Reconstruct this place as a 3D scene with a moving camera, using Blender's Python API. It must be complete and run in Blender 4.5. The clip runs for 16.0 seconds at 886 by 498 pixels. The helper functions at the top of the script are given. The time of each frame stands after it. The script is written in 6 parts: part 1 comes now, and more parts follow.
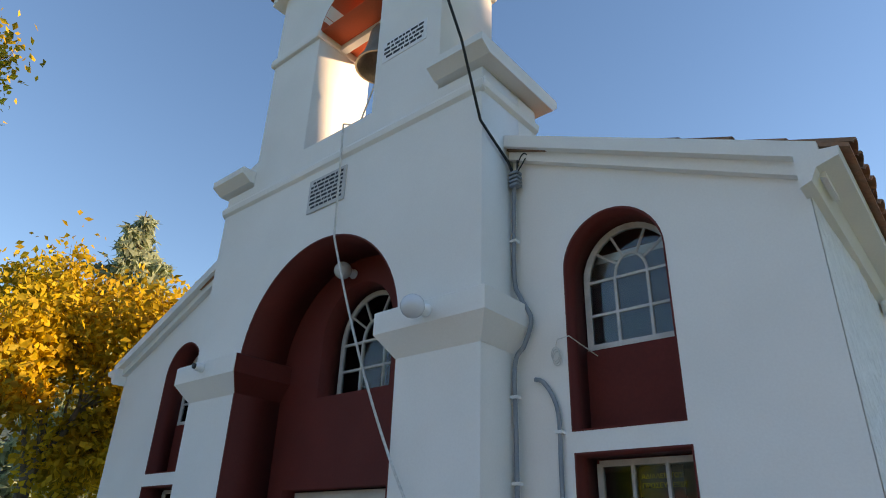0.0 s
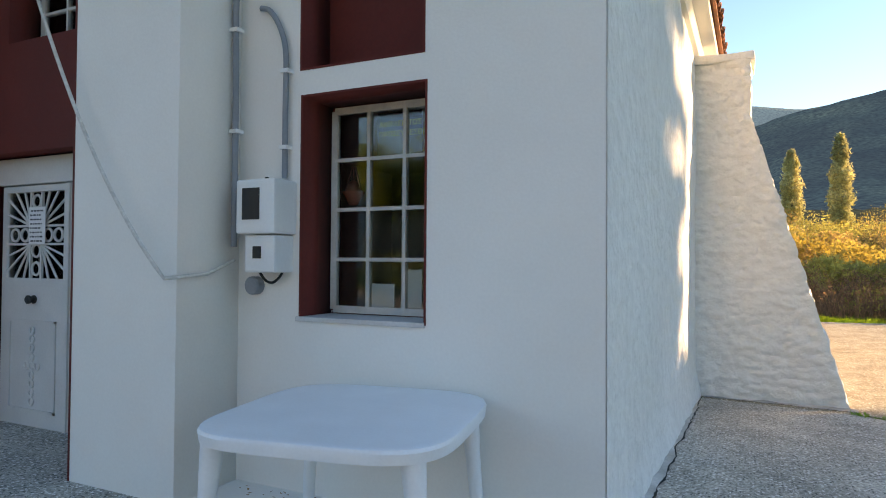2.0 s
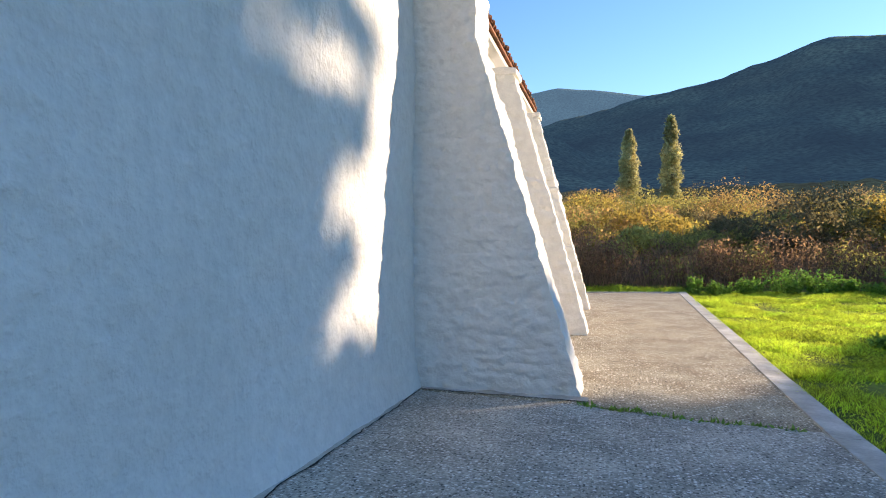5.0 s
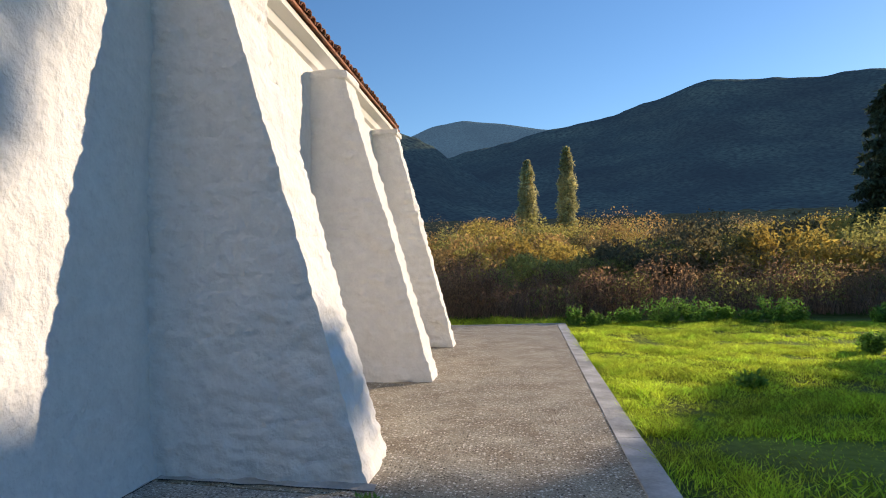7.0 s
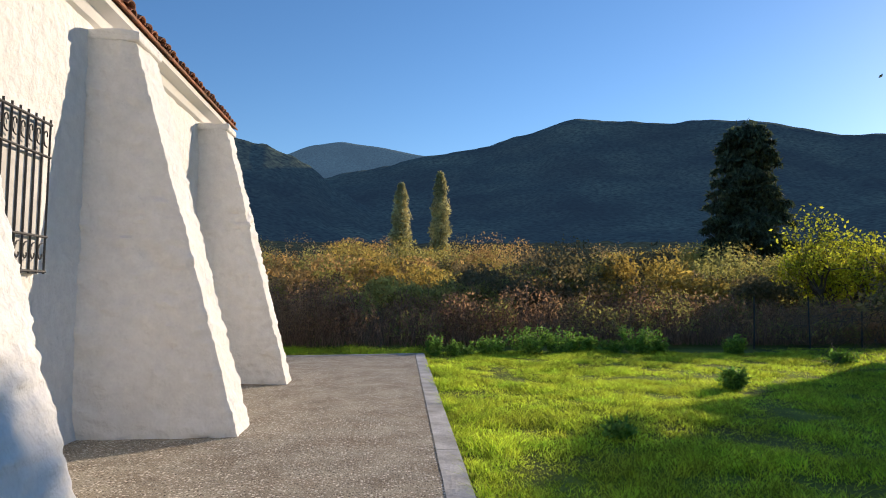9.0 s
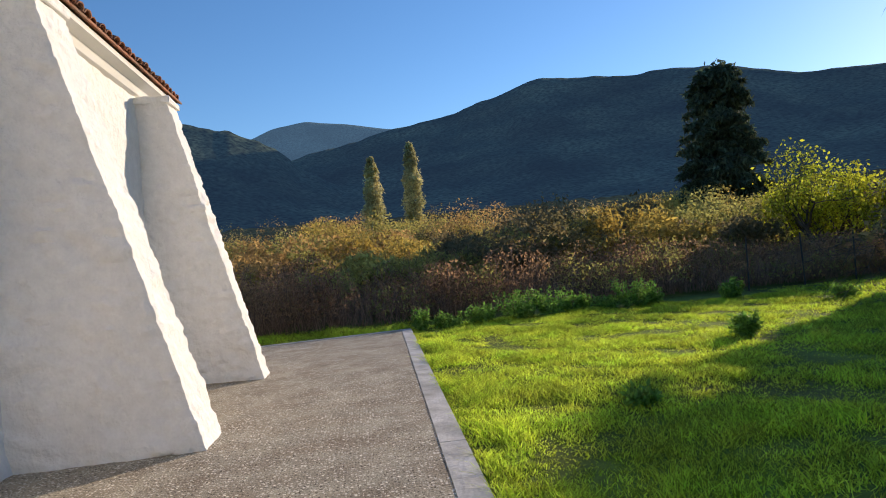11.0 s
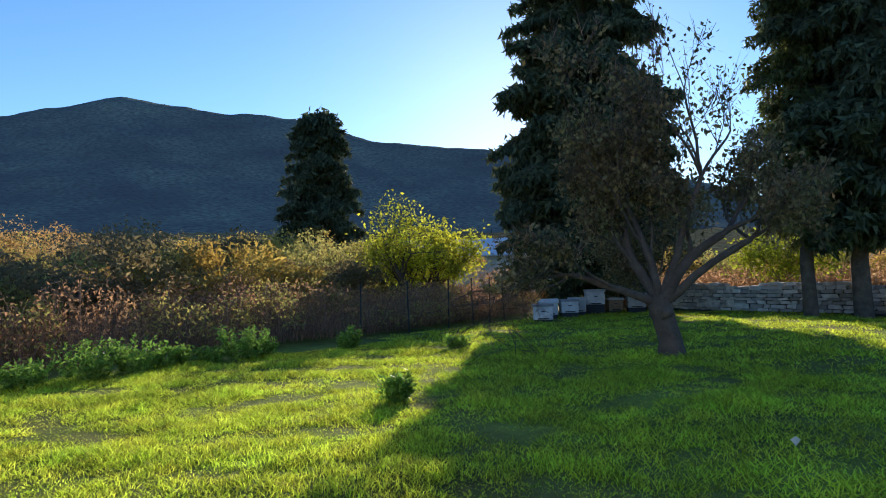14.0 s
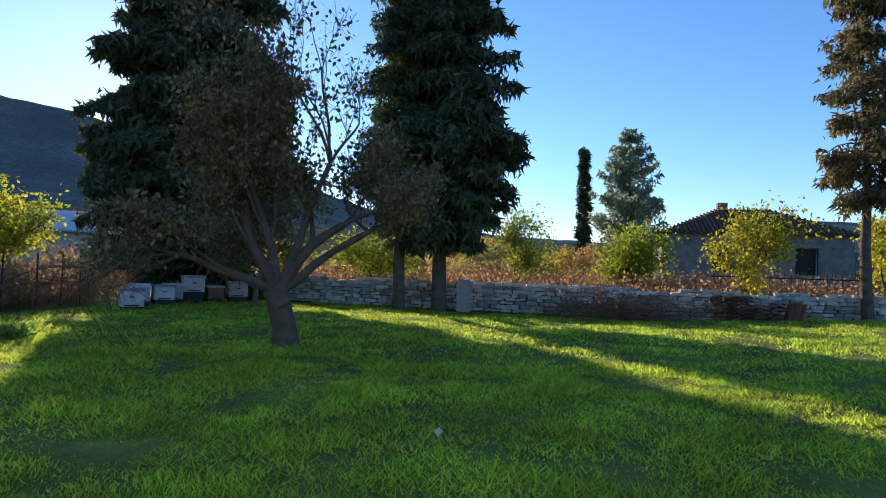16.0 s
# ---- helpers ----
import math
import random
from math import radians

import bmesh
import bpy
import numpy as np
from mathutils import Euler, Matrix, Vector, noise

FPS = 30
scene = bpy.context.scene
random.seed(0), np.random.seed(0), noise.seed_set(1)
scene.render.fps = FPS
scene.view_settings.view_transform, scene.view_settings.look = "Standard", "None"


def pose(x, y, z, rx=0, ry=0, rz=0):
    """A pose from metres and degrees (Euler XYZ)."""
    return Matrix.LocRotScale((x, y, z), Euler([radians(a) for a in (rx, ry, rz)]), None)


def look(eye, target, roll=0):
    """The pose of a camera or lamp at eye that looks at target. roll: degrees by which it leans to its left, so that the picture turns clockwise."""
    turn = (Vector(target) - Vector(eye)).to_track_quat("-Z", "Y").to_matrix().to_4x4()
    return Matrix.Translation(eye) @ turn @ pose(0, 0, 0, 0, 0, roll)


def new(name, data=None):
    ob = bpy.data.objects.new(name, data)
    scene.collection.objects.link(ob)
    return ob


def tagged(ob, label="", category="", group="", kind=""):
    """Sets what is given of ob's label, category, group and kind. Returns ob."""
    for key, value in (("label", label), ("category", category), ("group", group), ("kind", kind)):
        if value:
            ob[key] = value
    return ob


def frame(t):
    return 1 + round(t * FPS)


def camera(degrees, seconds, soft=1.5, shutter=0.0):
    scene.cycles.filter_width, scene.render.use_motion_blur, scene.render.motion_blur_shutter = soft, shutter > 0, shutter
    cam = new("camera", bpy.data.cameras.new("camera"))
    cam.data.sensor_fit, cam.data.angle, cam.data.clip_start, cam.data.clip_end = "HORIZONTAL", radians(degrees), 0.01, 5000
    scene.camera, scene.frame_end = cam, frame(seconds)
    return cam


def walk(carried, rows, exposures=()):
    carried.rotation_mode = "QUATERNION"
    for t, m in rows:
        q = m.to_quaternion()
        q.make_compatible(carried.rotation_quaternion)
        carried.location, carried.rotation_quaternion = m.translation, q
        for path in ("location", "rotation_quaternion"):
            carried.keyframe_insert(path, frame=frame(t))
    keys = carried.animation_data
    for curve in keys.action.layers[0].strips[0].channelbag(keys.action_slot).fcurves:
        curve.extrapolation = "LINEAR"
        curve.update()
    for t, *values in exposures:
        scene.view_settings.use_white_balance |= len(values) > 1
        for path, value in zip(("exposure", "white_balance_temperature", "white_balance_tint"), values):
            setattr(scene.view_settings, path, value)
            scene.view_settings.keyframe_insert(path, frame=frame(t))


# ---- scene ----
cam = camera(69.0, 16.0, 1.0)
PATH = [
    (0, (0.544, -4.115, 1.81), (-0.639, -2.751, 2.671), 1.96),
    (0.5, (0.535, -3.926, 1.826), (-0.663, -2.454, 2.456), 1.71),
    (1, (0.514, -3.679, 1.771), (-0.646, -2.085, 2.111), 0.58),
    (1.5, (0.501, -3.395, 1.613), (-0.473, -1.663, 1.831), -0.85),
    (2, (0.616, -3.007, 1.518), (-0.253, -1.206, 1.558), 0.4),
    (2.5, (0.753, -2.664, 1.432), (0.094, -0.782, 1.279), 0.2),
    (2.8, (0.829, -2.439, 1.437), (0.255, -0.529, 1.282), 1.1),
    (3, (0.877, -2.298, 1.445), (0.328, -0.381, 1.294), -0.2),
    (3.2, (0.951, -2.178, 1.446), (0.394, -0.262, 1.314), -0.3),
    (5.3, (1.831, -0.383, 1.367), (1.367, 1.562, 1.338), 0.4),
    (5.5, (1.911, -0.155, 1.397), (1.46, 1.793, 1.369), 2.3),
    (6, (2.106, 0.169, 1.395), (1.993, 2.165, 1.455), 1.0),
    (6.5, (2.325, 0.439, 1.371), (2.156, 2.432, 1.419), -3.3),
    (7, (2.442, 0.84, 1.38), (2.235, 2.828, 1.44), -0.7),
    (7.5, (2.598, 1.24, 1.384), (2.376, 3.227, 1.434), 0.5),
    (8, (2.683, 1.69, 1.359), (2.56, 3.685, 1.407), -0.4),
    (8.5, (2.826, 2.052, 1.383), (2.996, 4.041, 1.506), -1.6),
    (9, (2.843, 2.319, 1.395), (3.022, 4.307, 1.526), 0.6),
    (9.2, (2.833, 2.371, 1.358), (2.997, 4.36, 1.477), 0.9),
    (11.3, (2.871, 3.475, 1.368), (3.126, 5.459, 1.388), -5.1),
    (11.5, (2.927, 3.675, 1.371), (3.261, 5.647, 1.384), -2.8),
    (12, (2.894, 4.131, 1.382), (3.315, 6.085, 1.437), 1.2),
    (12.5, (2.941, 4.547, 1.391), (3.649, 6.416, 1.443), 1.9),
    (13, (2.952, 4.914, 1.367), (3.762, 6.742, 1.382), 0.6),
    (13.5, (3.07, 5.42, 1.38), (4.067, 7.153, 1.438), -0.5),
    (14, (3.288, 5.736, 1.411), (4.656, 7.192, 1.498), -1.9),
    (14.5, (3.35, 5.931, 1.398), (4.923, 7.165, 1.453), -1.8),
    (15, (3.579, 6.123, 1.387), (5.425, 6.891, 1.44), -0.7),
    (15.5, (3.735, 6.399, 1.324), (5.658, 6.944, 1.39), -0.6),
    (16, (3.903, 6.587, 1.287), (5.861, 6.993, 1.348), 1.9),
]
walk(cam, [(t, look(eye, target, roll)) for t, eye, target, roll in PATH],
     [(0, 1.40, 9900, 23), (0.8, 1.58, 11600, 25), (1.5, 1.76, 11600, 24), (2.5, 1.70, 10800, 22), (3.2, 1.64, 10200, 21), (5.5, 1.0, 7000, 16), (6.3, 0.72, 7000, 16), (7, 0.5, 6900, 16), (9, 0.40, 6700, 16), (12.5, 0.52, 6550, 17), (14, 0.72, 6400, 18), (16, 0.70, 6200, 19)])


# ---- world, sun ----
SUN_AZ, SUN_EL = 50.8, 15.5
world = bpy.data.worlds.new("sky")
scene.world = world
world.use_nodes = True
wn = world.node_tree.nodes
sky = wn.new("ShaderNodeTexSky")
sky.sky_type, sky.sun_disc = "NISHITA", False
sky.sun_elevation, sky.sun_rotation = radians(SUN_EL), radians(SUN_AZ)
sky.air_density, sky.dust_density, sky.ozone_density = 1.0, 0.1, 4.2
wn["Background"].inputs["Strength"].default_value = 0.13
deep = wn.new("ShaderNodeHueSaturation")
deep.inputs["Saturation"].default_value = 1.1
world.node_tree.links.new(sky.outputs[0], deep.inputs["Color"])
world.node_tree.links.new(deep.outputs[0], wn["Background"].inputs["Color"])
sun_data = bpy.data.lights.new("sun", "SUN")
sun_data.energy, sun_data.angle, sun_data.color = 3.75, radians(0.6), (1.0, 0.86, 0.66)
sun = new("sun", sun_data)
sa, se = radians(SUN_AZ), radians(SUN_EL)
SUN_DIR = Vector((math.sin(sa) * math.cos(se), math.cos(sa) * math.cos(se), math.sin(se)))
sun.matrix_world = look(SUN_DIR * 60, (0, 0, 0))


# ---- materials ----
def material(name, color, rough=0.8, vary=0.25, scale=3.0, fine=40.0, bump=0.2, fine_bump=0.15, metal=0.0,
             stain=None, stain_scale=0.6, stain_amount=0.4, island=0.0, per_object=0.0, translucent=0.0, spec=0.4, grain=0.6):
    """A surface with colour variation at two scales and relief at two scales."""
    m = bpy.data.materials.new(name)
    m.use_nodes = True
    n, l = m.node_tree.nodes, m.node_tree.links
    b = n["Principled BSDF"]
    b.inputs["Roughness"].default_value, b.inputs["Metallic"].default_value = rough, metal
    b.inputs["Specular IOR Level"].default_value = spec
    co = n.new("ShaderNodeTexCoord")
    pos = n.new("ShaderNodeNewGeometry")

    def tex(s, detail=5.0):
        t = n.new("ShaderNodeTexNoise")
        t.inputs["Scale"].default_value, t.inputs["Detail"].default_value = s, detail
        l.new(pos.outputs["Position"], t.inputs["Vector"])
        return t.outputs["Fac"]

    def spread(fac, lo, hi):
        r = n.new("ShaderNodeMapRange")
        r.inputs["From Min"].default_value, r.inputs["From Max"].default_value = 0.3, 0.7
        r.inputs["To Min"].default_value, r.inputs["To Max"].default_value = lo, hi
        l.new(fac, r.inputs["Value"])
        return r.outputs["Result"]

    def times(a, bb):
        t = n.new("ShaderNodeMath")
        t.operation = "MULTIPLY"
        l.new(a, t.inputs[0]), l.new(bb, t.inputs[1])
        return t.outputs[0]

    big, small = tex(scale), tex(fine, 3.0)
    value = times(spread(big, 1 - vary, 1 + vary), spread(small, 1 - vary * grain, 1 + vary * grain))
    if island:
        value = times(value, spread(pos.outputs["Random Per Island"], 1 - island * 0.5, 1 + island * 0.5))
    if per_object:
        info = n.new("ShaderNodeObjectInfo")
        value = times(value, spread(info.outputs["Random"], 1 - per_object * 0.5, 1 + per_object * 0.5))
    rgb = n.new("ShaderNodeRGB")
    rgb.outputs[0].default_value = (*color, 1)
    colour = rgb.outputs[0]
    if stain:
        mix = n.new("ShaderNodeMix")
        mix.data_type = "RGBA"
        mix.inputs["B"].default_value = (*stain, 1)
        l.new(colour, mix.inputs["A"])
        l.new(spread(tex(stain_scale, 6.0), 0.0, stain_amount), mix.inputs["Factor"])
        colour = mix.outputs["Result"]
    mul = n.new("ShaderNodeMix")
    mul.data_type, mul.blend_type = "RGBA", "MULTIPLY"
    mul.inputs["Factor"].default_value = 1
    grey = n.new("ShaderNodeCombineColor")
    for i in range(3):
        l.new(value, grey.inputs[i])
    l.new(colour, mul.inputs["A"]), l.new(grey.outputs[0], mul.inputs["B"])
    l.new(mul.outputs["Result"], b.inputs["Base Color"])
    normal = None
    for fac, strength, dist in ((big, bump, 0.05), (small, fine_bump, 0.008)):
        if strength:
            k = n.new("ShaderNodeBump")
            k.inputs["Strength"].default_value, k.inputs["Distance"].default_value = strength, dist
            l.new(fac, k.inputs["Height"])
            if normal:
                l.new(normal, k.inputs["Normal"])
            normal = k.outputs["Normal"]
    if normal:
        l.new(normal, b.inputs["Normal"])
    if translucent:
        tr = n.new("ShaderNodeBsdfTranslucent")
        l.new(mul.outputs["Result"], tr.inputs["Color"])
        ms = n.new("ShaderNodeMixShader")
        ms.inputs[0].default_value = translucent
        l.new(b.outputs[0], ms.inputs[1]), l.new(tr.outputs[0], ms.inputs[2])
        l.new(ms.outputs[0], n["Material Output"].inputs["Surface"])
    return m


def glass_material(name, tint=(0.9, 0.95, 0.95), rough=0.02):
    """Clear window glass: a dielectric that lets the dark room behind show."""
    m = bpy.data.materials.new(name)
    m.use_nodes = True
    n, l = m.node_tree.nodes, m.node_tree.links
    fr, tr, gl, ms = (n.new("ShaderNode" + k) for k in ("Fresnel", "BsdfTransparent", "BsdfGlossy", "MixShader"))
    fr.inputs["IOR"].default_value = 1.48
    tr.inputs["Color"].default_value = (*tint, 1)
    gl.inputs["Roughness"].default_value = rough
    no = n.new("ShaderNodeTexNoise")
    no.inputs["Scale"].default_value = 2.2
    bu = n.new("ShaderNodeBump")
    bu.inputs["Strength"].default_value, bu.inputs["Distance"].default_value = 0.04, 0.02
    l.new(no.outputs["Fac"], bu.inputs["Height"]), l.new(bu.outputs["Normal"], gl.inputs["Normal"])
    l.new(fr.outputs[0], ms.inputs[0]), l.new(tr.outputs[0], ms.inputs[1]), l.new(gl.outputs[0], ms.inputs[2])
    l.new(ms.outputs[0], n["Material Output"].inputs["Surface"])
    return m


def distant(name, low, high, haze_glow, strength):
    """Far land: scrub-mottled slopes, with the air's haze put in as faint emission."""
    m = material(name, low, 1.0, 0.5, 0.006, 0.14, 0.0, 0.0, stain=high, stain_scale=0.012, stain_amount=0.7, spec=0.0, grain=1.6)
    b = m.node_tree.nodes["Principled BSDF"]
    b.inputs["Emission Color"].default_value = (*haze_glow, 1)
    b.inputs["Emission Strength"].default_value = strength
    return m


M_PLASTER = material("white_plaster", (0.83, 0.81, 0.77), 0.85, 0.03, 1.3, 60, 0.12, 0.12, stain=(0.66, 0.63, 0.57), stain_scale=0.7, stain_amount=0.22)
M_ROUGH = material("roughcast", (0.86, 0.84, 0.80), 0.9, 0.05, 9.0, 38, 0.75, 0.7, stain=(0.62, 0.58, 0.52), stain_scale=0.9, stain_amount=0.25)
M_RED = material("oxide_red_paint", (0.145, 0.017, 0.011), 0.75, 0.12, 2.0, 50, 0.10, 0.12, stain=(0.135, 0.022, 0.016), stain_scale=1.5)
M_ORANGE = material("orange_red_paint", (0.55, 0.10, 0.04), 0.8, 0.08, 2.0, 50)
M_STONE_TRIM = material("grey_marble", (0.55, 0.54, 0.53), 0.6, 0.10, 4, 60)
M_CONCRETE = material("worn_concrete", (0.42, 0.37, 0.275), 0.95, 0.16, 2.6, 60, 0.35, 0.9, grain=2.6, stain=(0.24, 0.18, 0.12), stain_scale=2.2, stain_amount=0.85)
M_CONCRETE2 = material("grey_concrete", (0.50, 0.46, 0.40), 0.95, 0.15, 2.4, 44, 0.35, 0.7, grain=3.0, stain=(0.28, 0.255, 0.22), stain_scale=1.8, stain_amount=0.85)
M_KERB = material("limewashed_kerb", (0.62, 0.60, 0.57), 0.9, 0.14, 5, 40, 0.4, 0.4, stain=(0.30, 0.28, 0.24), stain_scale=3.0, stain_amount=0.75)
M_EARTH = material("lawn_earth", (0.16, 0.22, 0.035), 1.0, 0.35, 0.7, 14, 0.5, 0.6, stain=(0.11, 0.085, 0.04), stain_scale=0.5, stain_amount=0.7, spec=0.1)
M_GRASS = material("grass_blades", (0.46, 0.66, 0.06), 0.6, 0.30, 0.9, 5, 0, 0, stain=(0.62, 0.64, 0.07), stain_scale=2.2, stain_amount=0.8, island=0.8, translucent=0.72, spec=0.3)
M_WEED = material("weed_leaves", (0.20, 0.36, 0.06), 0.6, 0.2, 2, 12, 0, 0, island=0.5, translucent=0.45)
M_PLASTIC = material("white_plastic", (0.78, 0.81, 0.83), 0.38, 0.03, 4, 80, 0, 0.05, spec=0.5)
M_PVC = material("grey_pvc", (0.22, 0.25, 0.28), 0.5, 0.08, 5, 60, 0, 0.05)
M_BOX = material("white_meter_plastic", (0.78, 0.79, 0.78), 0.45, 0.03, 4, 60, 0, 0.05)
M_DARK = material("dark_glass_panel", (0.03, 0.032, 0.035), 0.15, 0.1, 6, 60, 0, 0)
M_BLACK = material("black_cable", (0.012, 0.012, 0.013), 0.6, 0.1, 6, 60, 0, 0)
M_ROPE = material("white_rope", (0.62, 0.60, 0.56), 0.9, 0.15, 30, 200, 0, 0.5)
M_FRAME = material("white_window_paint", (0.62, 0.61, 0.58), 0.6, 0.10, 8, 70, 0.1, 0.15, stain=(0.35, 0.32, 0.28), stain_scale=5, stain_amount=0.5)
M_DOOR = material("white_door_paint", (0.66, 0.65, 0.63), 0.5, 0.05, 4, 60, 0.05, 0.1)
M_GLASS = glass_material("window_glass")
M_GLOBE = material("milky_lamp_glass", (0.62, 0.64, 0.66), 0.12, 0.03, 4, 60, 0, 0, spec=0.8)
M_TILE = material("clay_tile", (0.30, 0.115, 0.06), 0.9, 0.2, 6, 40, 0.2, 0.4, stain=(0.10, 0.085, 0.06), stain_scale=4, stain_amount=0.7, per_object=0.5, island=0.4)
M_BRONZE = material("bell_bronze", (0.28, 0.25, 0.19), 0.45, 0.2, 6, 50, 0.1, 0.1, metal=0.6)
M_IRON = material("dark_iron", (0.035, 0.035, 0.035), 0.6, 0.2, 8, 60, 0.1, 0.2)
M_STEEL = material("galvanised_sheet", (0.32, 0.34, 0.37), 0.45, 0.15, 5, 30, 0.2, 0.1, metal=0.5)
M_BARN = material("pale_roof_sheet", (0.50, 0.56, 0.62), 0.4, 0.06, 1, 12, 0.05, 0.05)
M_PAPER = material("white_paper", (0.80, 0.80, 0.80), 0.9, 0.03, 6, 60, 0.05, 0)
M_INK = material("dark_ink", (0.05, 0.05, 0.06), 0.8, 0.1, 6, 60, 0, 0)
M_YELLOW = material("yellow_lettering", (0.60, 0.50, 0.02), 0.7, 0.05, 6, 60, 0, 0)
M_PINK = material("pink_lamp_glass", (0.62, 0.24, 0.17), 0.25, 0.1, 6, 60, 0, 0, translucent=0.4)
M_BRASS = material("reddish_brass", (0.42, 0.16, 0.10), 0.4, 0.15, 8, 60, 0.05, 0.1, metal=0.6)
M_BARK = material("grey_brown_bark", (0.15, 0.115, 0.085), 0.95, 0.3, 5, 30, 0.9, 0.8, stain=(0.08, 0.075, 0.05), stain_scale=3)
M_PALEBARK = material("pale_bark", (0.125, 0.098, 0.075), 0.95, 0.25, 5, 30, 0.8, 0.8)
M_TWIG = material("dry_twigs", (0.30, 0.18, 0.11), 0.95, 0.25, 3, 20, 0, 0, island=0.6)
M_CONIFER = material("conifer_needles", (0.10, 0.13, 0.068), 0.75, 0.3, 1.2, 9, 0, 0, island=0.8, translucent=0.28, spec=0.25)
M_IVY = material("ivy_leaves", (0.12, 0.15, 0.045), 0.6, 0.3, 1.2, 9, 0, 0, island=0.7, translucent=0.3)
M_PINE = material("grey_green_pine", (0.34, 0.40, 0.26), 0.75, 0.25, 1.2, 9, 0, 0, island=0.6, translucent=0.5)
M_YLEAF = material("golden_autumn_leaves", (0.62, 0.34, 0.02), 0.7, 0.25, 0.7, 6, 0, 0, stain=(0.44, 0.36, 0.03), stain_scale=0.6, stain_amount=0.9, island=0.6, translucent=0.5)
M_LIME = material("yellow_green_leaves", (0.42, 0.46, 0.03), 0.7, 0.25, 0.7, 6, 0, 0, stain=(0.26, 0.34, 0.04), stain_scale=0.9, stain_amount=0.9, island=0.6, translucent=0.5)
M_OLIVE = material("dull_olive_leaves", (0.24, 0.225, 0.09), 0.7, 0.3, 0.8, 6, 0, 0, stain=(0.21, 0.125, 0.06), stain_scale=0.7, stain_amount=0.8, island=0.7, translucent=0.35)
M_POPLAR = material("poplar_leaves", (0.74, 0.66, 0.36), 0.7, 0.25, 0.3, 3, 0, 0, stain=(0.30, 0.30, 0.10), stain_scale=0.2, stain_amount=0.8, island=0.5, translucent=0.45)
M_SCRUB = material("autumn_scrub_leaves", (0.58, 0.38, 0.14), 0.8, 0.3, 0.25, 2, 0, 0, stain=(0.48, 0.29, 0.10), stain_scale=0.16, stain_amount=1.0, island=0.35, translucent=0.58)
M_SCRUBG = material("olive_scrub_leaves", (0.40, 0.39, 0.12), 0.8, 0.3, 0.25, 2, 0, 0, stain=(0.44, 0.36, 0.09), stain_scale=0.2, stain_amount=0.9, island=0.35, translucent=0.58)
M_GOLDLIME = material("lemon_autumn_leaves", (0.56, 0.46, 0.035), 0.7, 0.25, 0.7, 6, 0, 0, stain=(0.34, 0.38, 0.04), stain_scale=0.9, stain_amount=0.9, island=0.6, translucent=0.62)
M_LEMON = material("yellow_green_autumn_leaves", (0.62, 0.60, 0.045), 0.7, 0.25, 0.7, 6, 0, 0, stain=(0.30, 0.38, 0.04), stain_scale=0.9, stain_amount=0.9, island=0.6, translucent=0.62)
M_OCHRE = material("ochre_scrub_leaves", (0.58, 0.45, 0.11), 0.8, 0.25, 0.25, 2, 0, 0, stain=(0.42, 0.28, 0.06), stain_scale=0.2, stain_amount=0.9, island=0.35, translucent=0.58)
M_BROWNLEAF = material("brown_scrub_leaves", (0.30, 0.22, 0.11), 0.8, 0.25, 0.25, 2, 0, 0, stain=(0.16, 0.15, 0.06), stain_scale=0.2, stain_amount=0.9, island=0.35, translucent=0.58)
M_REED = material("dead_bramble", (0.46, 0.25, 0.145), 0.9, 0.3, 0.5, 5, 0, 0, stain=(0.36, 0.25, 0.11), stain_scale=0.5, stain_amount=0.8, island=0.4, translucent=0.62)
M_RUBBLE = material("rubble_stone", (0.42, 0.385, 0.33), 0.95, 0.2, 6, 40, 0.5, 0.5, per_object=0.7, island=0.5)
M_MORTAR = material("dark_joint", (0.11, 0.095, 0.08), 1.0, 0.2, 6, 40, 0.4, 0.4)
M_JOINT = material("open_joint_dirt", (0.035, 0.03, 0.025), 1.0, 0.2, 9, 50)
M_HIVE = material("hive_white_paint", (0.62, 0.63, 0.62), 0.7, 0.12, 5, 40, 0.1, 0.2, per_object=0.3, stain=(0.35, 0.33, 0.30), stain_scale=6, stain_amount=0.5)
M_HIVEDARK = material("dark_hive_base", (0.035, 0.04, 0.05), 0.7, 0.1, 5, 40)
M_WOOD = material("weathered_wood", (0.24, 0.17, 0.10), 0.85, 0.25, 4, 40, 0.2, 0.3)
M_HOUSE = material("house_stone", (0.33, 0.28, 0.23), 0.9, 0.25, 2.5, 9, 0.5, 0.4, stain=(0.22, 0.19, 0.17), stain_scale=1.2, stain_amount=0.8)
# last colour and number: distance haze, painted on as emission
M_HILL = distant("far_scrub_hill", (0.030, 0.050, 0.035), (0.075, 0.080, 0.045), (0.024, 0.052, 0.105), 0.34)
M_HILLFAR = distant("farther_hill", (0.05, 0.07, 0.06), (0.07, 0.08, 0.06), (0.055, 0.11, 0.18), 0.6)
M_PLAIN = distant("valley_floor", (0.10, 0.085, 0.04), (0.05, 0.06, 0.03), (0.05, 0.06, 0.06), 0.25)


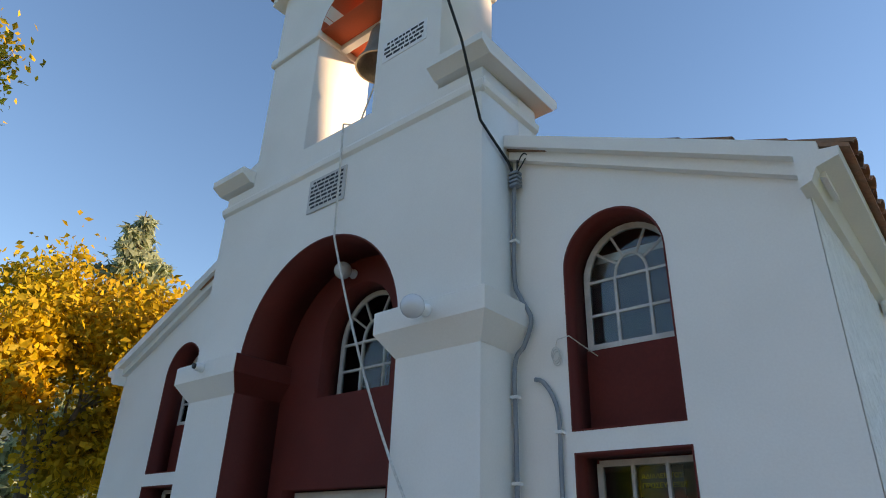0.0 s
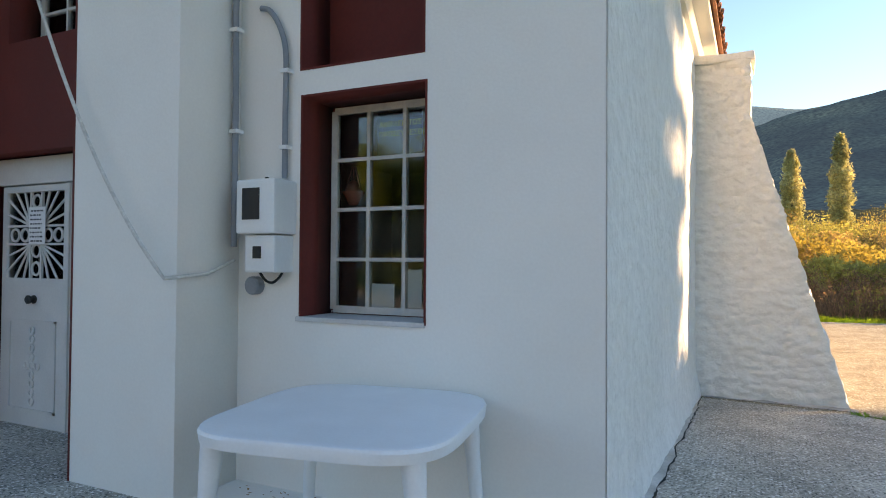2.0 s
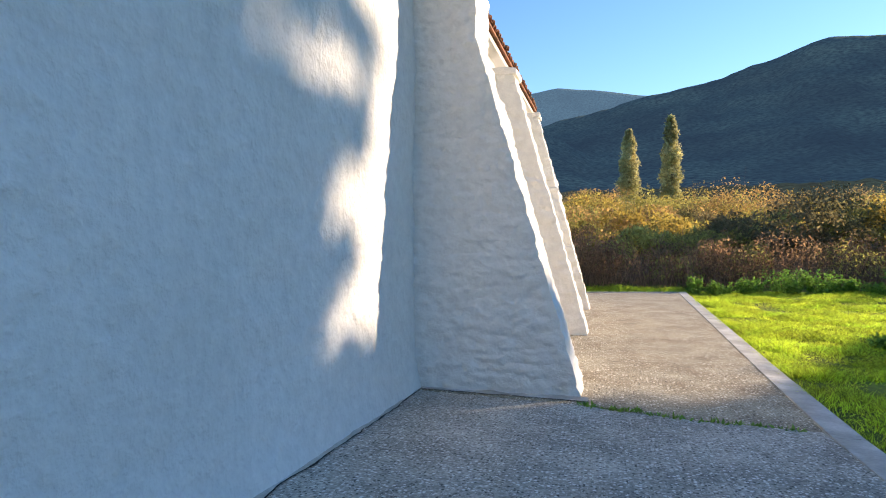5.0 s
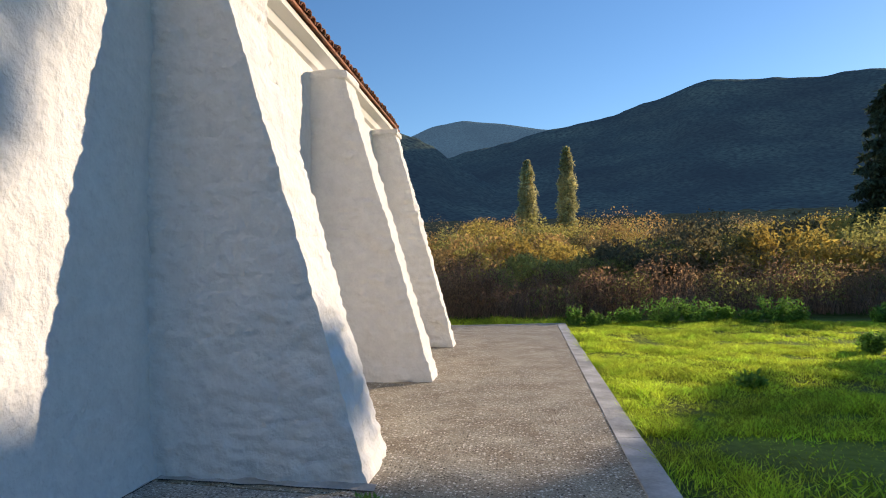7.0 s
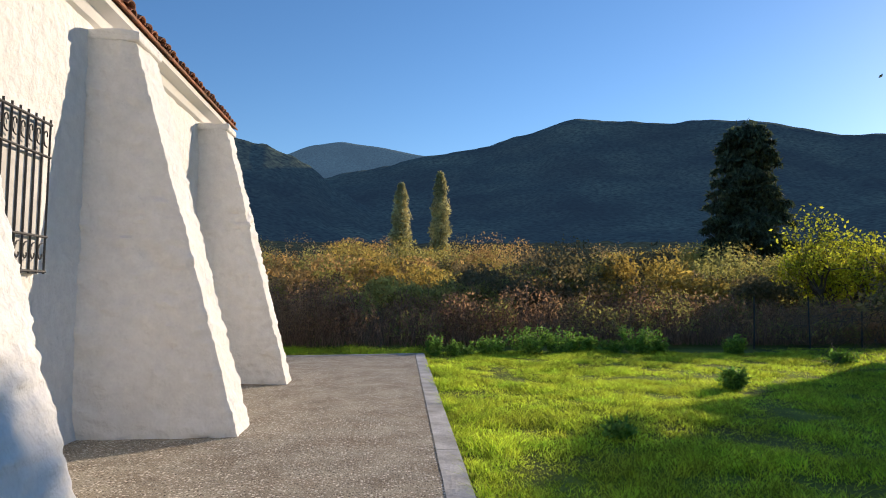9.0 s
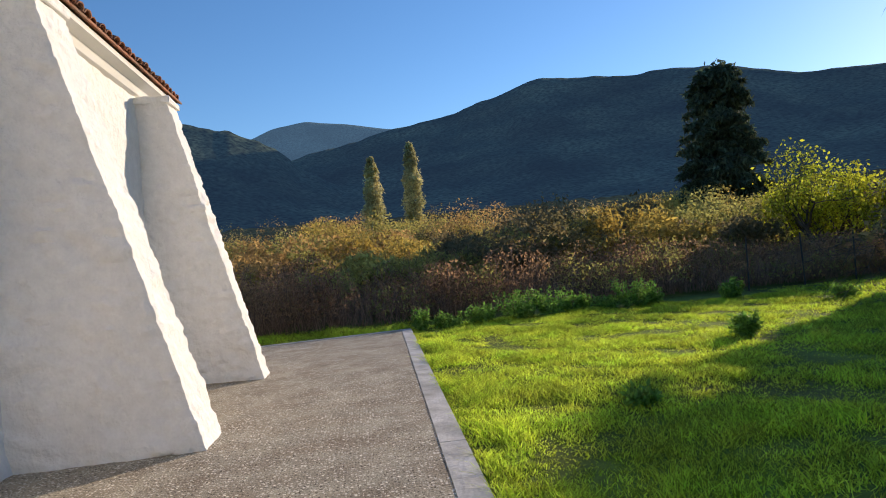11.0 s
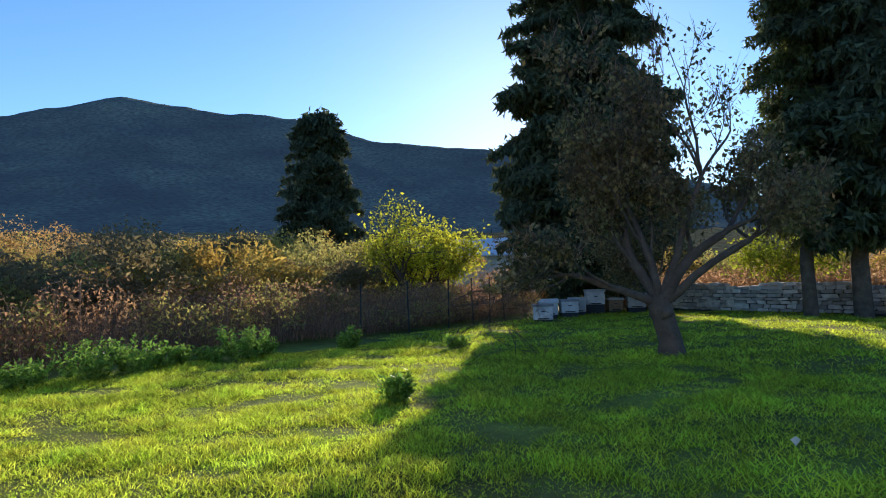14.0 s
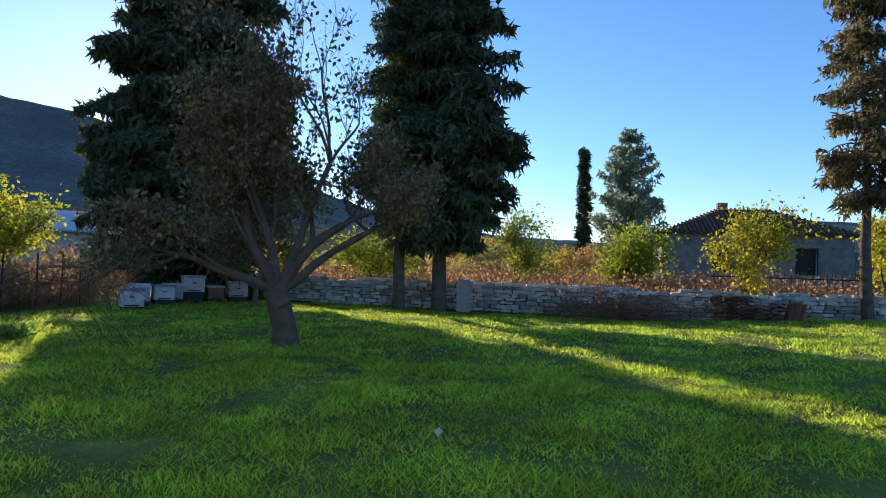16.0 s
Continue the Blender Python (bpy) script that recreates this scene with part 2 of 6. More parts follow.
def pebbled(m, scale, share, pale, dark):
    """Show the worn surface's aggregate: small stones, some pale and some dark, of uneven size."""
    n, l = m.node_tree.nodes, m.node_tree.links
    b = n["Principled BSDF"]
    under = b.inputs["Base Color"].links[0].from_socket
    pos = n.new("ShaderNodeNewGeometry")
    for k, (colour, part_of, size) in enumerate(((pale, share, scale), (dark, share * 0.9, scale * 1.3), (pale, share * 0.7, scale * 2.1))):
        vo = n.new("ShaderNodeTexVoronoi")
        vo.inputs["Scale"].default_value = size
        shift = n.new("ShaderNodeVectorMath")
        shift.operation = "ADD"
        shift.inputs[1].default_value = (k * 3.7, k * 1.9, 0)
        l.new(pos.outputs["Position"], shift.inputs[0]), l.new(shift.outputs[0], vo.inputs["Vector"])
        ramp = n.new("ShaderNodeMapRange")
        ramp.inputs["From Min"].default_value, ramp.inputs["From Max"].default_value = 0.42, 0.30
        l.new(vo.outputs["Distance"], ramp.inputs["Value"])
        one = n.new("ShaderNodeSeparateColor")
        l.new(vo.outputs["Color"], one.inputs[0])
        some = n.new("ShaderNodeMath")
        some.operation = "LESS_THAN"
        some.inputs[1].default_value = part_of
        l.new(one.outputs[0], some.inputs[0])
        fac = n.new("ShaderNodeMath")
        fac.operation = "MULTIPLY"
        l.new(ramp.outputs[0], fac.inputs[0]), l.new(some.outputs[0], fac.inputs[1])
        mix = n.new("ShaderNodeMix")
        mix.data_type = "RGBA"
        mix.inputs["B"].default_value = (*colour, 1)
        l.new(fac.outputs[0], mix.inputs["Factor"]), l.new(under, mix.inputs["A"])
        under = mix.outputs["Result"]
    l.new(under, b.inputs["Base Color"])


pebbled(M_CONCRETE, 36, 0.34, (0.80, 0.74, 0.62), (0.08, 0.06, 0.04))
pebbled(M_CONCRETE2, 38, 0.32, (0.78, 0.76, 0.71), (0.07, 0.065, 0.055))


# ---- mesh helpers ----
def thing(name, label, category, at=(0, 0, 0), group="", kind=""):
    e = new(name)
    e.empty_display_size = 0.2
    e.location = at
    return tagged(e, label, category, group, kind)


def part(name, bm, mat, parent=None, label=""):
    """Link a bmesh (or mesh) as one object, under a thing or a part, in the parent's own space."""
    if isinstance(bm, bmesh.types.BMesh):
        bmesh.ops.recalc_face_normals(bm, faces=bm.faces)
        me = bpy.data.meshes.new(name)
        bm.to_mesh(me)
        bm.free()
    else:
        me = bm
    if mat and not me.materials:
        me.materials.append(mat)
    ob = new(name, me)
    if parent:
        ob.parent = parent
    return tagged(ob, label)


def smooth(ob, angle=40):
    me = ob.data
    me.shade_smooth()
    me.set_sharp_from_angle(angle=radians(angle))
    return ob


def block(bm, x0, x1, y0, y1, z0, z1, bevel=0.0, m=None):
    r = bmesh.ops.create_cube(bm, size=1.0)
    vs = r["verts"]
    for v in vs:
        v.co = Vector((x0 if v.co.x < 0 else x1, y0 if v.co.y < 0 else y1, z0 if v.co.z < 0 else z1))
    if bevel:
        es = {e for v in vs for e in v.link_edges}
        out = bmesh.ops.bevel(bm, geom=list(es), offset=bevel, segments=2, affect="EDGES", profile=0.6)
        vs = list({v for f in out["faces"] for v in f.verts} | {v for v in vs if v.is_valid})
    if m:
        bmesh.ops.transform(bm, matrix=m, verts=vs)
    return vs


def boxed(x0, x1, y0, y1, z0, z1, bevel=0.0):
    bm = bmesh.new()
    block(bm, x0, x1, y0, y1, z0, z1, bevel)
    return bm


def tube(bm, points, radii, sides=8, cap=True):
    """A tapered tube along points."""
    pts = [Vector(p) for p in points]
    if not hasattr(radii, "__len__"):
        radii = [radii] * len(pts)
    rings, side = [], None
    for i, p in enumerate(pts):
        d = (pts[min(i + 1, len(pts) - 1)] - pts[max(i - 1, 0)]).normalized()
        if side is None:
            side = d.orthogonal().normalized()
        side = (side - d * side.dot(d)).normalized()
        up = d.cross(side)
        rings.append([bm.verts.new(p + (side * math.cos(a) + up * math.sin(a)) * radii[i])
                      for a in (2 * math.pi * k / sides for k in range(sides))])
    for a, b in zip(rings, rings[1:]):
        for k in range(sides):
            bm.faces.new((a[k], a[(k + 1) % sides], b[(k + 1) % sides], b[k]))
    if cap:
        bm.faces.new(rings[0][::-1]), bm.faces.new(rings[-1])


def lathe(bm, profile, sides=24, m=None):
    """Turn a profile of (radius, z) about z."""
    rings = []
    for r, z in profile:
        rings.append([bm.verts.new((r * math.cos(a), r * math.sin(a), z)) for a in (2 * math.pi * k / sides for k in range(sides))])
    for a, b in zip(rings, rings[1:]):
        for k in range(sides):
            bm.faces.new((a[k], a[(k + 1) % sides], b[(k + 1) % sides], b[k]))
    bm.faces.new(rings[0][::-1]), bm.faces.new(rings[-1])
    if m:
        bmesh.ops.transform(bm, matrix=m, verts=[v for r in rings for v in r])


def prism(bm, outline, axis, a, b):
    """An outline of 2D points drawn out along an axis from a to b. axis y: outline in x, z; axis x: y, z; axis z: x, y."""
    put = {"y": lambda p, h: (p[0], h, p[1]), "x": lambda p, h: (h, p[0], p[1]), "z": lambda p, h: (p[0], p[1], h)}[axis]
    lo, hi = [bm.verts.new(put(p, a)) for p in outline], [bm.verts.new(put(p, b)) for p in outline]
    k = len(outline)
    bm.faces.new(lo[::-1]), bm.faces.new(hi)
    for i in range(k):
        bm.faces.new((lo[i], lo[(i + 1) % k], hi[(i + 1) % k], hi[i]))


def plate(outer, holes, y0, y1):
    """A wall panel in the xz plane with openings cut through it, from y0 to y1."""
    cu = bpy.data.curves.new("plate", "CURVE")
    cu.dimensions, cu.fill_mode, cu.extrude = "2D", "BOTH", abs(y1 - y0) / 2
    for loop in (outer, *holes):
        s = cu.splines.new("POLY")
        s.points.add(len(loop) - 1)
        for p, (x, z) in zip(s.points, loop):
            p.co = (x, z, 0, 1)
        s.use_cyclic_u = True
    ob = bpy.data.objects.new("plate", cu)
    scene.collection.objects.link(ob)
    me = bpy.data.meshes.new_from_object(ob.evaluated_get(bpy.context.evaluated_depsgraph_get()))
    bpy.data.objects.remove(ob)
    wb = bmesh.new()
    wb.from_mesh(me)
    bmesh.ops.remove_doubles(wb, verts=wb.verts, dist=0.0005)
    wb.to_mesh(me)
    wb.free()
    me.transform(Matrix.Translation((0, (y0 + y1) / 2, 0)) @ Matrix.Rotation(radians(90), 4, "X"))
    return me


def arched(x0, x1, z0, spring, top, k=20):
    """An opening with an elliptic head."""
    c, r = (x0 + x1) / 2, (x1 - x0) / 2
    head = [(c + r * math.cos(a), spring + (top - spring) * math.sin(a)) for a in (math.pi * i / k for i in range(k + 1))]
    return [(x0, z0), (x1, z0)] + head


def rect(x0, x1, z0, z1):
    return [(x0, z0), (x1, z0), (x1, z1), (x0, z1)]


def raw_mesh(name, verts, faces):
    """A mesh from numpy arrays of corners and of equal-sided faces."""
    me = bpy.data.meshes.new(name)
    n, k = faces.shape
    me.vertices.add(len(verts))
    me.vertices.foreach_set("co", np.asarray(verts, np.float32).ravel())
    me.loops.add(n * k)
    me.loops.foreach_set("vertex_index", faces.astype(np.int32).ravel())
    me.polygons.add(n)
    me.polygons.foreach_set("loop_start", np.arange(0, n * k, k, dtype=np.int32))
    me.update(calc_edges=True)
    return me


def leaf_mesh(name, centres, size, slim=0.6, rng=None, droop=0.0, folded=True):
    """Many small bent leaves, each a pair of triangles folded along its rib, or one plain triangle for far ones."""
    n = len(centres)
    d = rng.normal(size=(n, 3))
    d[:, 2] -= droop
    d /= np.linalg.norm(d, axis=1, keepdims=True)
    s = np.cross(d, rng.normal(size=(n, 3)))
    s /= np.linalg.norm(s, axis=1, keepdims=True) + 1e-9
    f = np.cross(d, s)
    length = size * rng.uniform(0.6, 1.3, (n, 1))
    c = np.asarray(centres)
    if not folded:
        v = np.stack([c - s * length * slim * 0.5, c + s * length * slim * 0.5, c + d * length], 1)
        return raw_mesh(name, v.reshape(-1, 3), np.arange(3 * n).reshape(n, 3))
    v = np.stack([c, c + d * length * 0.5 + s * length * slim * 0.5 + f * length * 0.1, c + d * length, c + d * length * 0.5 - s * length * slim * 0.5 + f * length * 0.1], 1)
    idx = np.arange(n)[:, None] * 4
    return raw_mesh(name, v.reshape(-1, 3), np.concatenate([idx + [[0, 1, 2]], idx + [[0, 2, 3]]]))


def strand_mesh(name, starts, ends, width):
    """Many thin straight stalks, each a three-sided spike."""
    s, e = np.asarray(starts), np.asarray(ends)
    n = len(s)
    w = np.broadcast_to(np.asarray(width, float).reshape(-1, 1), (n, 1))
    a = np.array([[1, 0, 0.0]]), np.array([[-0.5, 0.87, 0]]), np.array([[-0.5, -0.87, 0]])
    v = np.stack([s + k * w for k in a] + [e], 1)
    i = np.arange(n)[:, None] * 4
    return raw_mesh(name, v.reshape(-1, 3), np.concatenate([i + [[0, 1, 3]], i + [[1, 2, 3]], i + [[2, 0, 3]]]))


def rough_up(bm, amount, scale, keep=None):
    """Push the surface about by smooth noise, for hand-laid plaster."""
    bm.normal_update()
    moves = []
    for v in bm.verts:
        h = noise.fractal(v.co * scale, 1.0, 2.0, 4)
        moves.append(v.normal * h * amount)
    for v, d in zip(bm.verts, moves):
        if not keep or not keep(v.co):
            v.co += d


# ---- ground, path, hills ----
def slope(y):
    """The front yard rises gently towards the street."""
    return min(0.45, 0.037 * max(0.0, 4.6 - y))


def lawn_height(x, y):
    bumps = 0.05 * noise.noise(Vector((x * 0.35, y * 0.35, 2.0))) + 0.025 * noise.noise(Vector((x * 1.4, y * 1.4, 7.0)))
    return slope(y) - 0.045 + bumps * min(1.0, max(0.0, (x - 3.4) / 1.5) if y < 17 and x > -1 else 1.0)


def build_ground():
    xs = sorted({*np.arange(-16, 34.01, 0.5).round(2), -3000, -1200, -500, -200, -90, -50, -30, -22, 42, 55, 80, 150, 400, 1200, 3000})
    ys = sorted({*np.arange(-12, 24.01, 0.5).round(2), -3000, -1200, -500, -200, -90, -50, -30, -18, 30, 40, 55, 80, 150, 400, 1200, 3000})
    v = np.array([(x, y, lawn_height(x, y)) for y in ys for x in xs])
    nx = len(xs)
    f = np.array([(j * nx + i, j * nx + i + 1, (j + 1) * nx + i + 1, (j + 1) * nx + i) for j in range(len(ys) - 1) for i in range(nx - 1)])
    g = part("ground", raw_mesh("ground", v, f), M_EARTH)
    g.data.shade_smooth()
    tagged(g, "green lawn ground reaching out to the valley", "ground", kind="structure")

    # path beside the church, widening slightly to its far end
    bm = bmesh.new()
    prism(bm, [(-0.1, 4.95), (1.5, 4.72), (2.4, 4.42), (3.22, 4.33), (3.55, 16.72), (-0.1, 15.9)], "z", -0.12, 0.0)
    p = part("pavement", bm, M_CONCRETE)
    tagged(p, "worn brown-grey concrete path along the church wall", "path", kind="structure")
    # front yard slab, which ramps up to the porch
    bm = bmesh.new()
    grid = {}
    def crack(x):
        pts = [(-12.0, 5.0), (-0.1, 4.93), (1.5, 4.70), (2.4, 4.40), (3.12, 4.31), (9.0, 4.2)]
        for (a, ya), (b, yb) in zip(pts, pts[1:]):
            if a <= x <= b:
                return ya + (yb - ya) * (x - a) / (b - a) + 0.02 * noise.noise(Vector((x * 6, 0, 0)))
        return 4.3
    cols = np.append(np.arange(-12, 2.95, 0.12), [3.0])
    for i, x in enumerate(cols):
        for j in range(41):
            y = -12 + (crack(x) + 12) * j / 40
            grid[i, j] = bm.verts.new((x, y, slope(y) + 0.004 * noise.noise(Vector((x * 2, y * 2, 0)))))
    for i in range(len(cols) - 1):
        for j in range(40):
            bm.faces.new((grid[i, j], grid[i + 1, j], grid[i + 1, j + 1], grid[i, j + 1]))
    edge = [e for e in bm.edges if e.is_boundary]
    out = bmesh.ops.extrude_edge_only(bm, edges=edge)
    for v in out["geom"]:
        if isinstance(v, bmesh.types.BMVert):
            v.co.z -= 0.12
    tagged(part("pavement_front", bm, M_CONCRETE2), "grey concrete yard sloping gently up to the porch", "yard", kind="structure")
    bm = bmesh.new()
    wedge = [bm.verts.new((x, y, slope(y) - 0.004)) for x, y in ((2.85, -12), (3.4, -12), (3.4, -1.5), (3.11, -1.5), (3.23, 4.31), (2.9, 4.33))]
    bm.faces.new(wedge)
    ext = bmesh.ops.extrude_face_region(bm, geom=bm.faces[:])
    for v in ext["geom"]:
        if isinstance(v, bmesh.types.BMVert):
            v.co.z -= 0.1
    tagged(part("pavement_edge", bm, M_CONCRETE2), "grey concrete edge of the yard beside the kerb", "yard", kind="structure")
    # whitewashed strip at the foot of the front wall
    bm = bmesh.new()
    prism(bm, [(-2.22, -0.48), (0.16, -0.3), (0.2, 0.05), (0.04, 0.9), (0.0, 0.0), (-2.22, 0.0)], "z", 0.12, 0.189)
    tagged(part("painted_strip", bm, M_PLASTER), "whitewashed strip of paving at the wall foot", "paving", kind="structure")
    # kerb along the lawn and across the path's end
    def kerb_x(y):
        return 3.22 + (y - 4.33) * (3.55 - 3.22) / (16.72 - 4.33)
    k = thing("kerb", "white limewashed concrete kerb between path and lawn", "kerb", kind="structure")
    y, rng = -1.5, random.Random(5)
    while y < 16.6:
        n = min(16.72, y + rng.uniform(1.3, 2.1))
        bm = bmesh.new()
        a, b = kerb_x(y), kerb_x(n)
        prism(bm, [(a, y + 0.008), (a + 0.2, y + 0.008), (b + 0.2, n - 0.006), (b, n - 0.006)], "z", -0.15, 0.006)
        for v in bm.verts:
            v.co.z += slope(v.co.y)
        bmesh.ops.subdivide_edges(bm, edges=bm.edges, cuts=5, use_grid_fill=True)
        rough_up(bm, 0.003, 9.0)
        part("kerb_length", bm, M_KERB, k)
        y = n
    bm = bmesh.new()
    prism(bm, [(-0.1, 15.9), (3.75, 16.74), (3.73, 16.86), (-0.1, 16.02)], "z", -0.15, 0.012)
    part("kerb_length", bm, M_KERB, k)
    # whitewash spilled on to the yard, ending in a jagged open joint
    def foot(k, t):
        if k == 0:
            y = 0.3 + 4.6 * t
            return Vector((0.075 + 0.04 * noise.noise(Vector((y * 2.3, 3, 0))) + 0.015 * noise.noise(Vector((y * 11, 3, 0))), y, 0)), Vector((1, 0, 0))
        x = 0.08 + 1.5 * t
        return Vector((x, 4.955 - 0.09 * x + 0.02 * noise.noise(Vector((x * 5, 8, 0))), 0)), Vector((0, -1, 0))
    for k, n in ((0, 90), (1, 36)):
        bm, lip = bmesh.new(), bmesh.new()
        prev = prev_lip = None
        for i in range(n + 1):
            p, out = foot(k, i / n)
            w = max(0.003, 0.011 + 0.016 * noise.noise(Vector((i * 0.31, k, 4))))
            q = p + out * w
            back = Vector((-0.02, p.y, 0)) if k == 0 else p - out * 0.09
            pair = [bm.verts.new((v.x, v.y, slope(v.y) + 0.006)) for v in (p, q)]
            edge_pair = [lip.verts.new((back.x, back.y, slope(back.y) + 0.02)), lip.verts.new((p.x, p.y, slope(p.y) + 0.005))]
            if prev:
                bm.faces.new((prev[0], prev[1], pair[1], pair[0]))
                lip.faces.new((prev_lip[0], prev_lip[1], edge_pair[1], edge_pair[0]))
            prev, prev_lip = pair, edge_pair
        for b in (bm, lip):
            bmesh.ops.recalc_face_normals(b, faces=b.faces)
        tagged(part("wall_joint", bm, M_JOINT), "dark open joint along the wall foot", "joint", kind="structure")
        tagged(part("wall_foot", lip, M_KERB), "whitewash run down on to the concrete", "wall foot", kind="structure")
    # thin weeds in the crack
    rng = np.random.default_rng(8)
    x = rng.uniform(1.5, 3.1, 260)
    c = np.stack([x, [crack(q) for q in x], np.full(260, -0.005)], 1) + rng.normal(0, 0.02, (260, 3)) * [1, 1, 0]
    w = part("weeds", leaf_mesh("weeds", c, 0.05, 0.4, rng, -0.8), M_WEED)
    tagged(w, "low weeds growing in the concrete joint", "weeds", kind="stuff")


def ridge(az, points):
    for (a, ea), (b, eb) in zip(points, points[1:]):
        if a <= az <= b:
            t = (az - a) / (b - a)
            t = t * t * (3 - 2 * t) * 0.5 + t * 0.5
            return ea + (eb - ea) * t
    return points[-1][1]


def build_hill(name, mat, points, r0, r1, foot, label, wobble=0.1):
    """A range of hills: a sheet that rises from its foot to a skyline given by bearing and height angle."""
    az0, az1 = points[0][0], points[-1][0]
    cols = np.arange(az0, az1 + 0.01, 0.4)
    rows = 26
    v = []
    for a in cols:
        top = ridge(a, points)
        for j in range(rows + 2):
            t = j / rows
            r = r0 + (r1 - r0) * t
            if j > rows:
                r, el = r1 * 1.3, 0.0
            else:
                e0 = min(foot, top * 0.5)
                el = e0 + (top - e0) * t ** 1.15
                el += (0.35 * noise.noise(Vector((a * 0.5, t * 5, r0))) + 0.15 * noise.noise(Vector((a * 1.6, t * 9, r0)))) * (4 * t * (1 - t)) + wobble * t * noise.noise(Vector((a * 0.9, 3, r0)))
            q = radians(a)
            v.append((3 + r * math.sin(q), 5 + r * math.cos(q), 1.4 + r * math.tan(radians(el))))
    k = rows + 2
    f = np.array([(i * k + j, (i + 1) * k + j, (i + 1) * k + j + 1, i * k + j + 1) for i in range(len(cols) - 1) for j in range(k - 1)])
    ob = part(name, raw_mesh(name, np.array(v), f), mat)
    ob.data.shade_smooth()
    return tagged(ob, label, "hills", kind="structure")


build_ground()
MAIN = [(-8, 9.2), (-2, 10.6), (4, 12.0), (8, 12.6), (12, 13.7), (16.7, 15.0), (21, 14.6), (25, 14.15), (27, 14.3), (31, 13.85), (38, 12.0), (46, 11.25), (54, 10.0), (62, 8.0), (72, 5.0), (84, 3.0), (96, 2.6), (108, 4.6), (120, 4.0), (150, 5.0)]
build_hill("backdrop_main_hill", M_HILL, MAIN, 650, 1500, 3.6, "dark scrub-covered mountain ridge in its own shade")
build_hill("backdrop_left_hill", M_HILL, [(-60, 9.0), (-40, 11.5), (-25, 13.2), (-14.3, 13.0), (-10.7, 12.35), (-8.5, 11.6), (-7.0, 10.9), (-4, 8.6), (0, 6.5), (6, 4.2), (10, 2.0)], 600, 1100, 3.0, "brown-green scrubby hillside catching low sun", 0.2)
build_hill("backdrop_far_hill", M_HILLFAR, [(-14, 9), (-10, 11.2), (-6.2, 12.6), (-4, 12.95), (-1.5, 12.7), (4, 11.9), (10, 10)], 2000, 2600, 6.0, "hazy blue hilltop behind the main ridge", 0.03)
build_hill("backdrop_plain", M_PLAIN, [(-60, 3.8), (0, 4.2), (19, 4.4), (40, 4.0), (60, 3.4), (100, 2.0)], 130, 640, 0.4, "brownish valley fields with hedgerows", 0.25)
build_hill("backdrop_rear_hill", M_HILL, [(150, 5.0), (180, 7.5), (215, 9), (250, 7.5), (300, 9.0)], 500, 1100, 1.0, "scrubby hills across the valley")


# ---- church ----
CX = -4.24            # axis of the facade
TY = -0.47            # face of the tower
LEFT, TW = -9.10, 2.02  # far corner of the facade, half width of the tower


WING = 0.28           # the far wing's windows stand this much nearer to the tower


def mirrored(x):
    return LEFT - x


church = thing("church", "whitewashed country church with a belfry, red recesses and sloping buttresses", "church")


def rake(x):
    """Height of the wing walls' top under the sloping cornice."""
    return 4.03 + 0.455 * min(-x, x - LEFT)


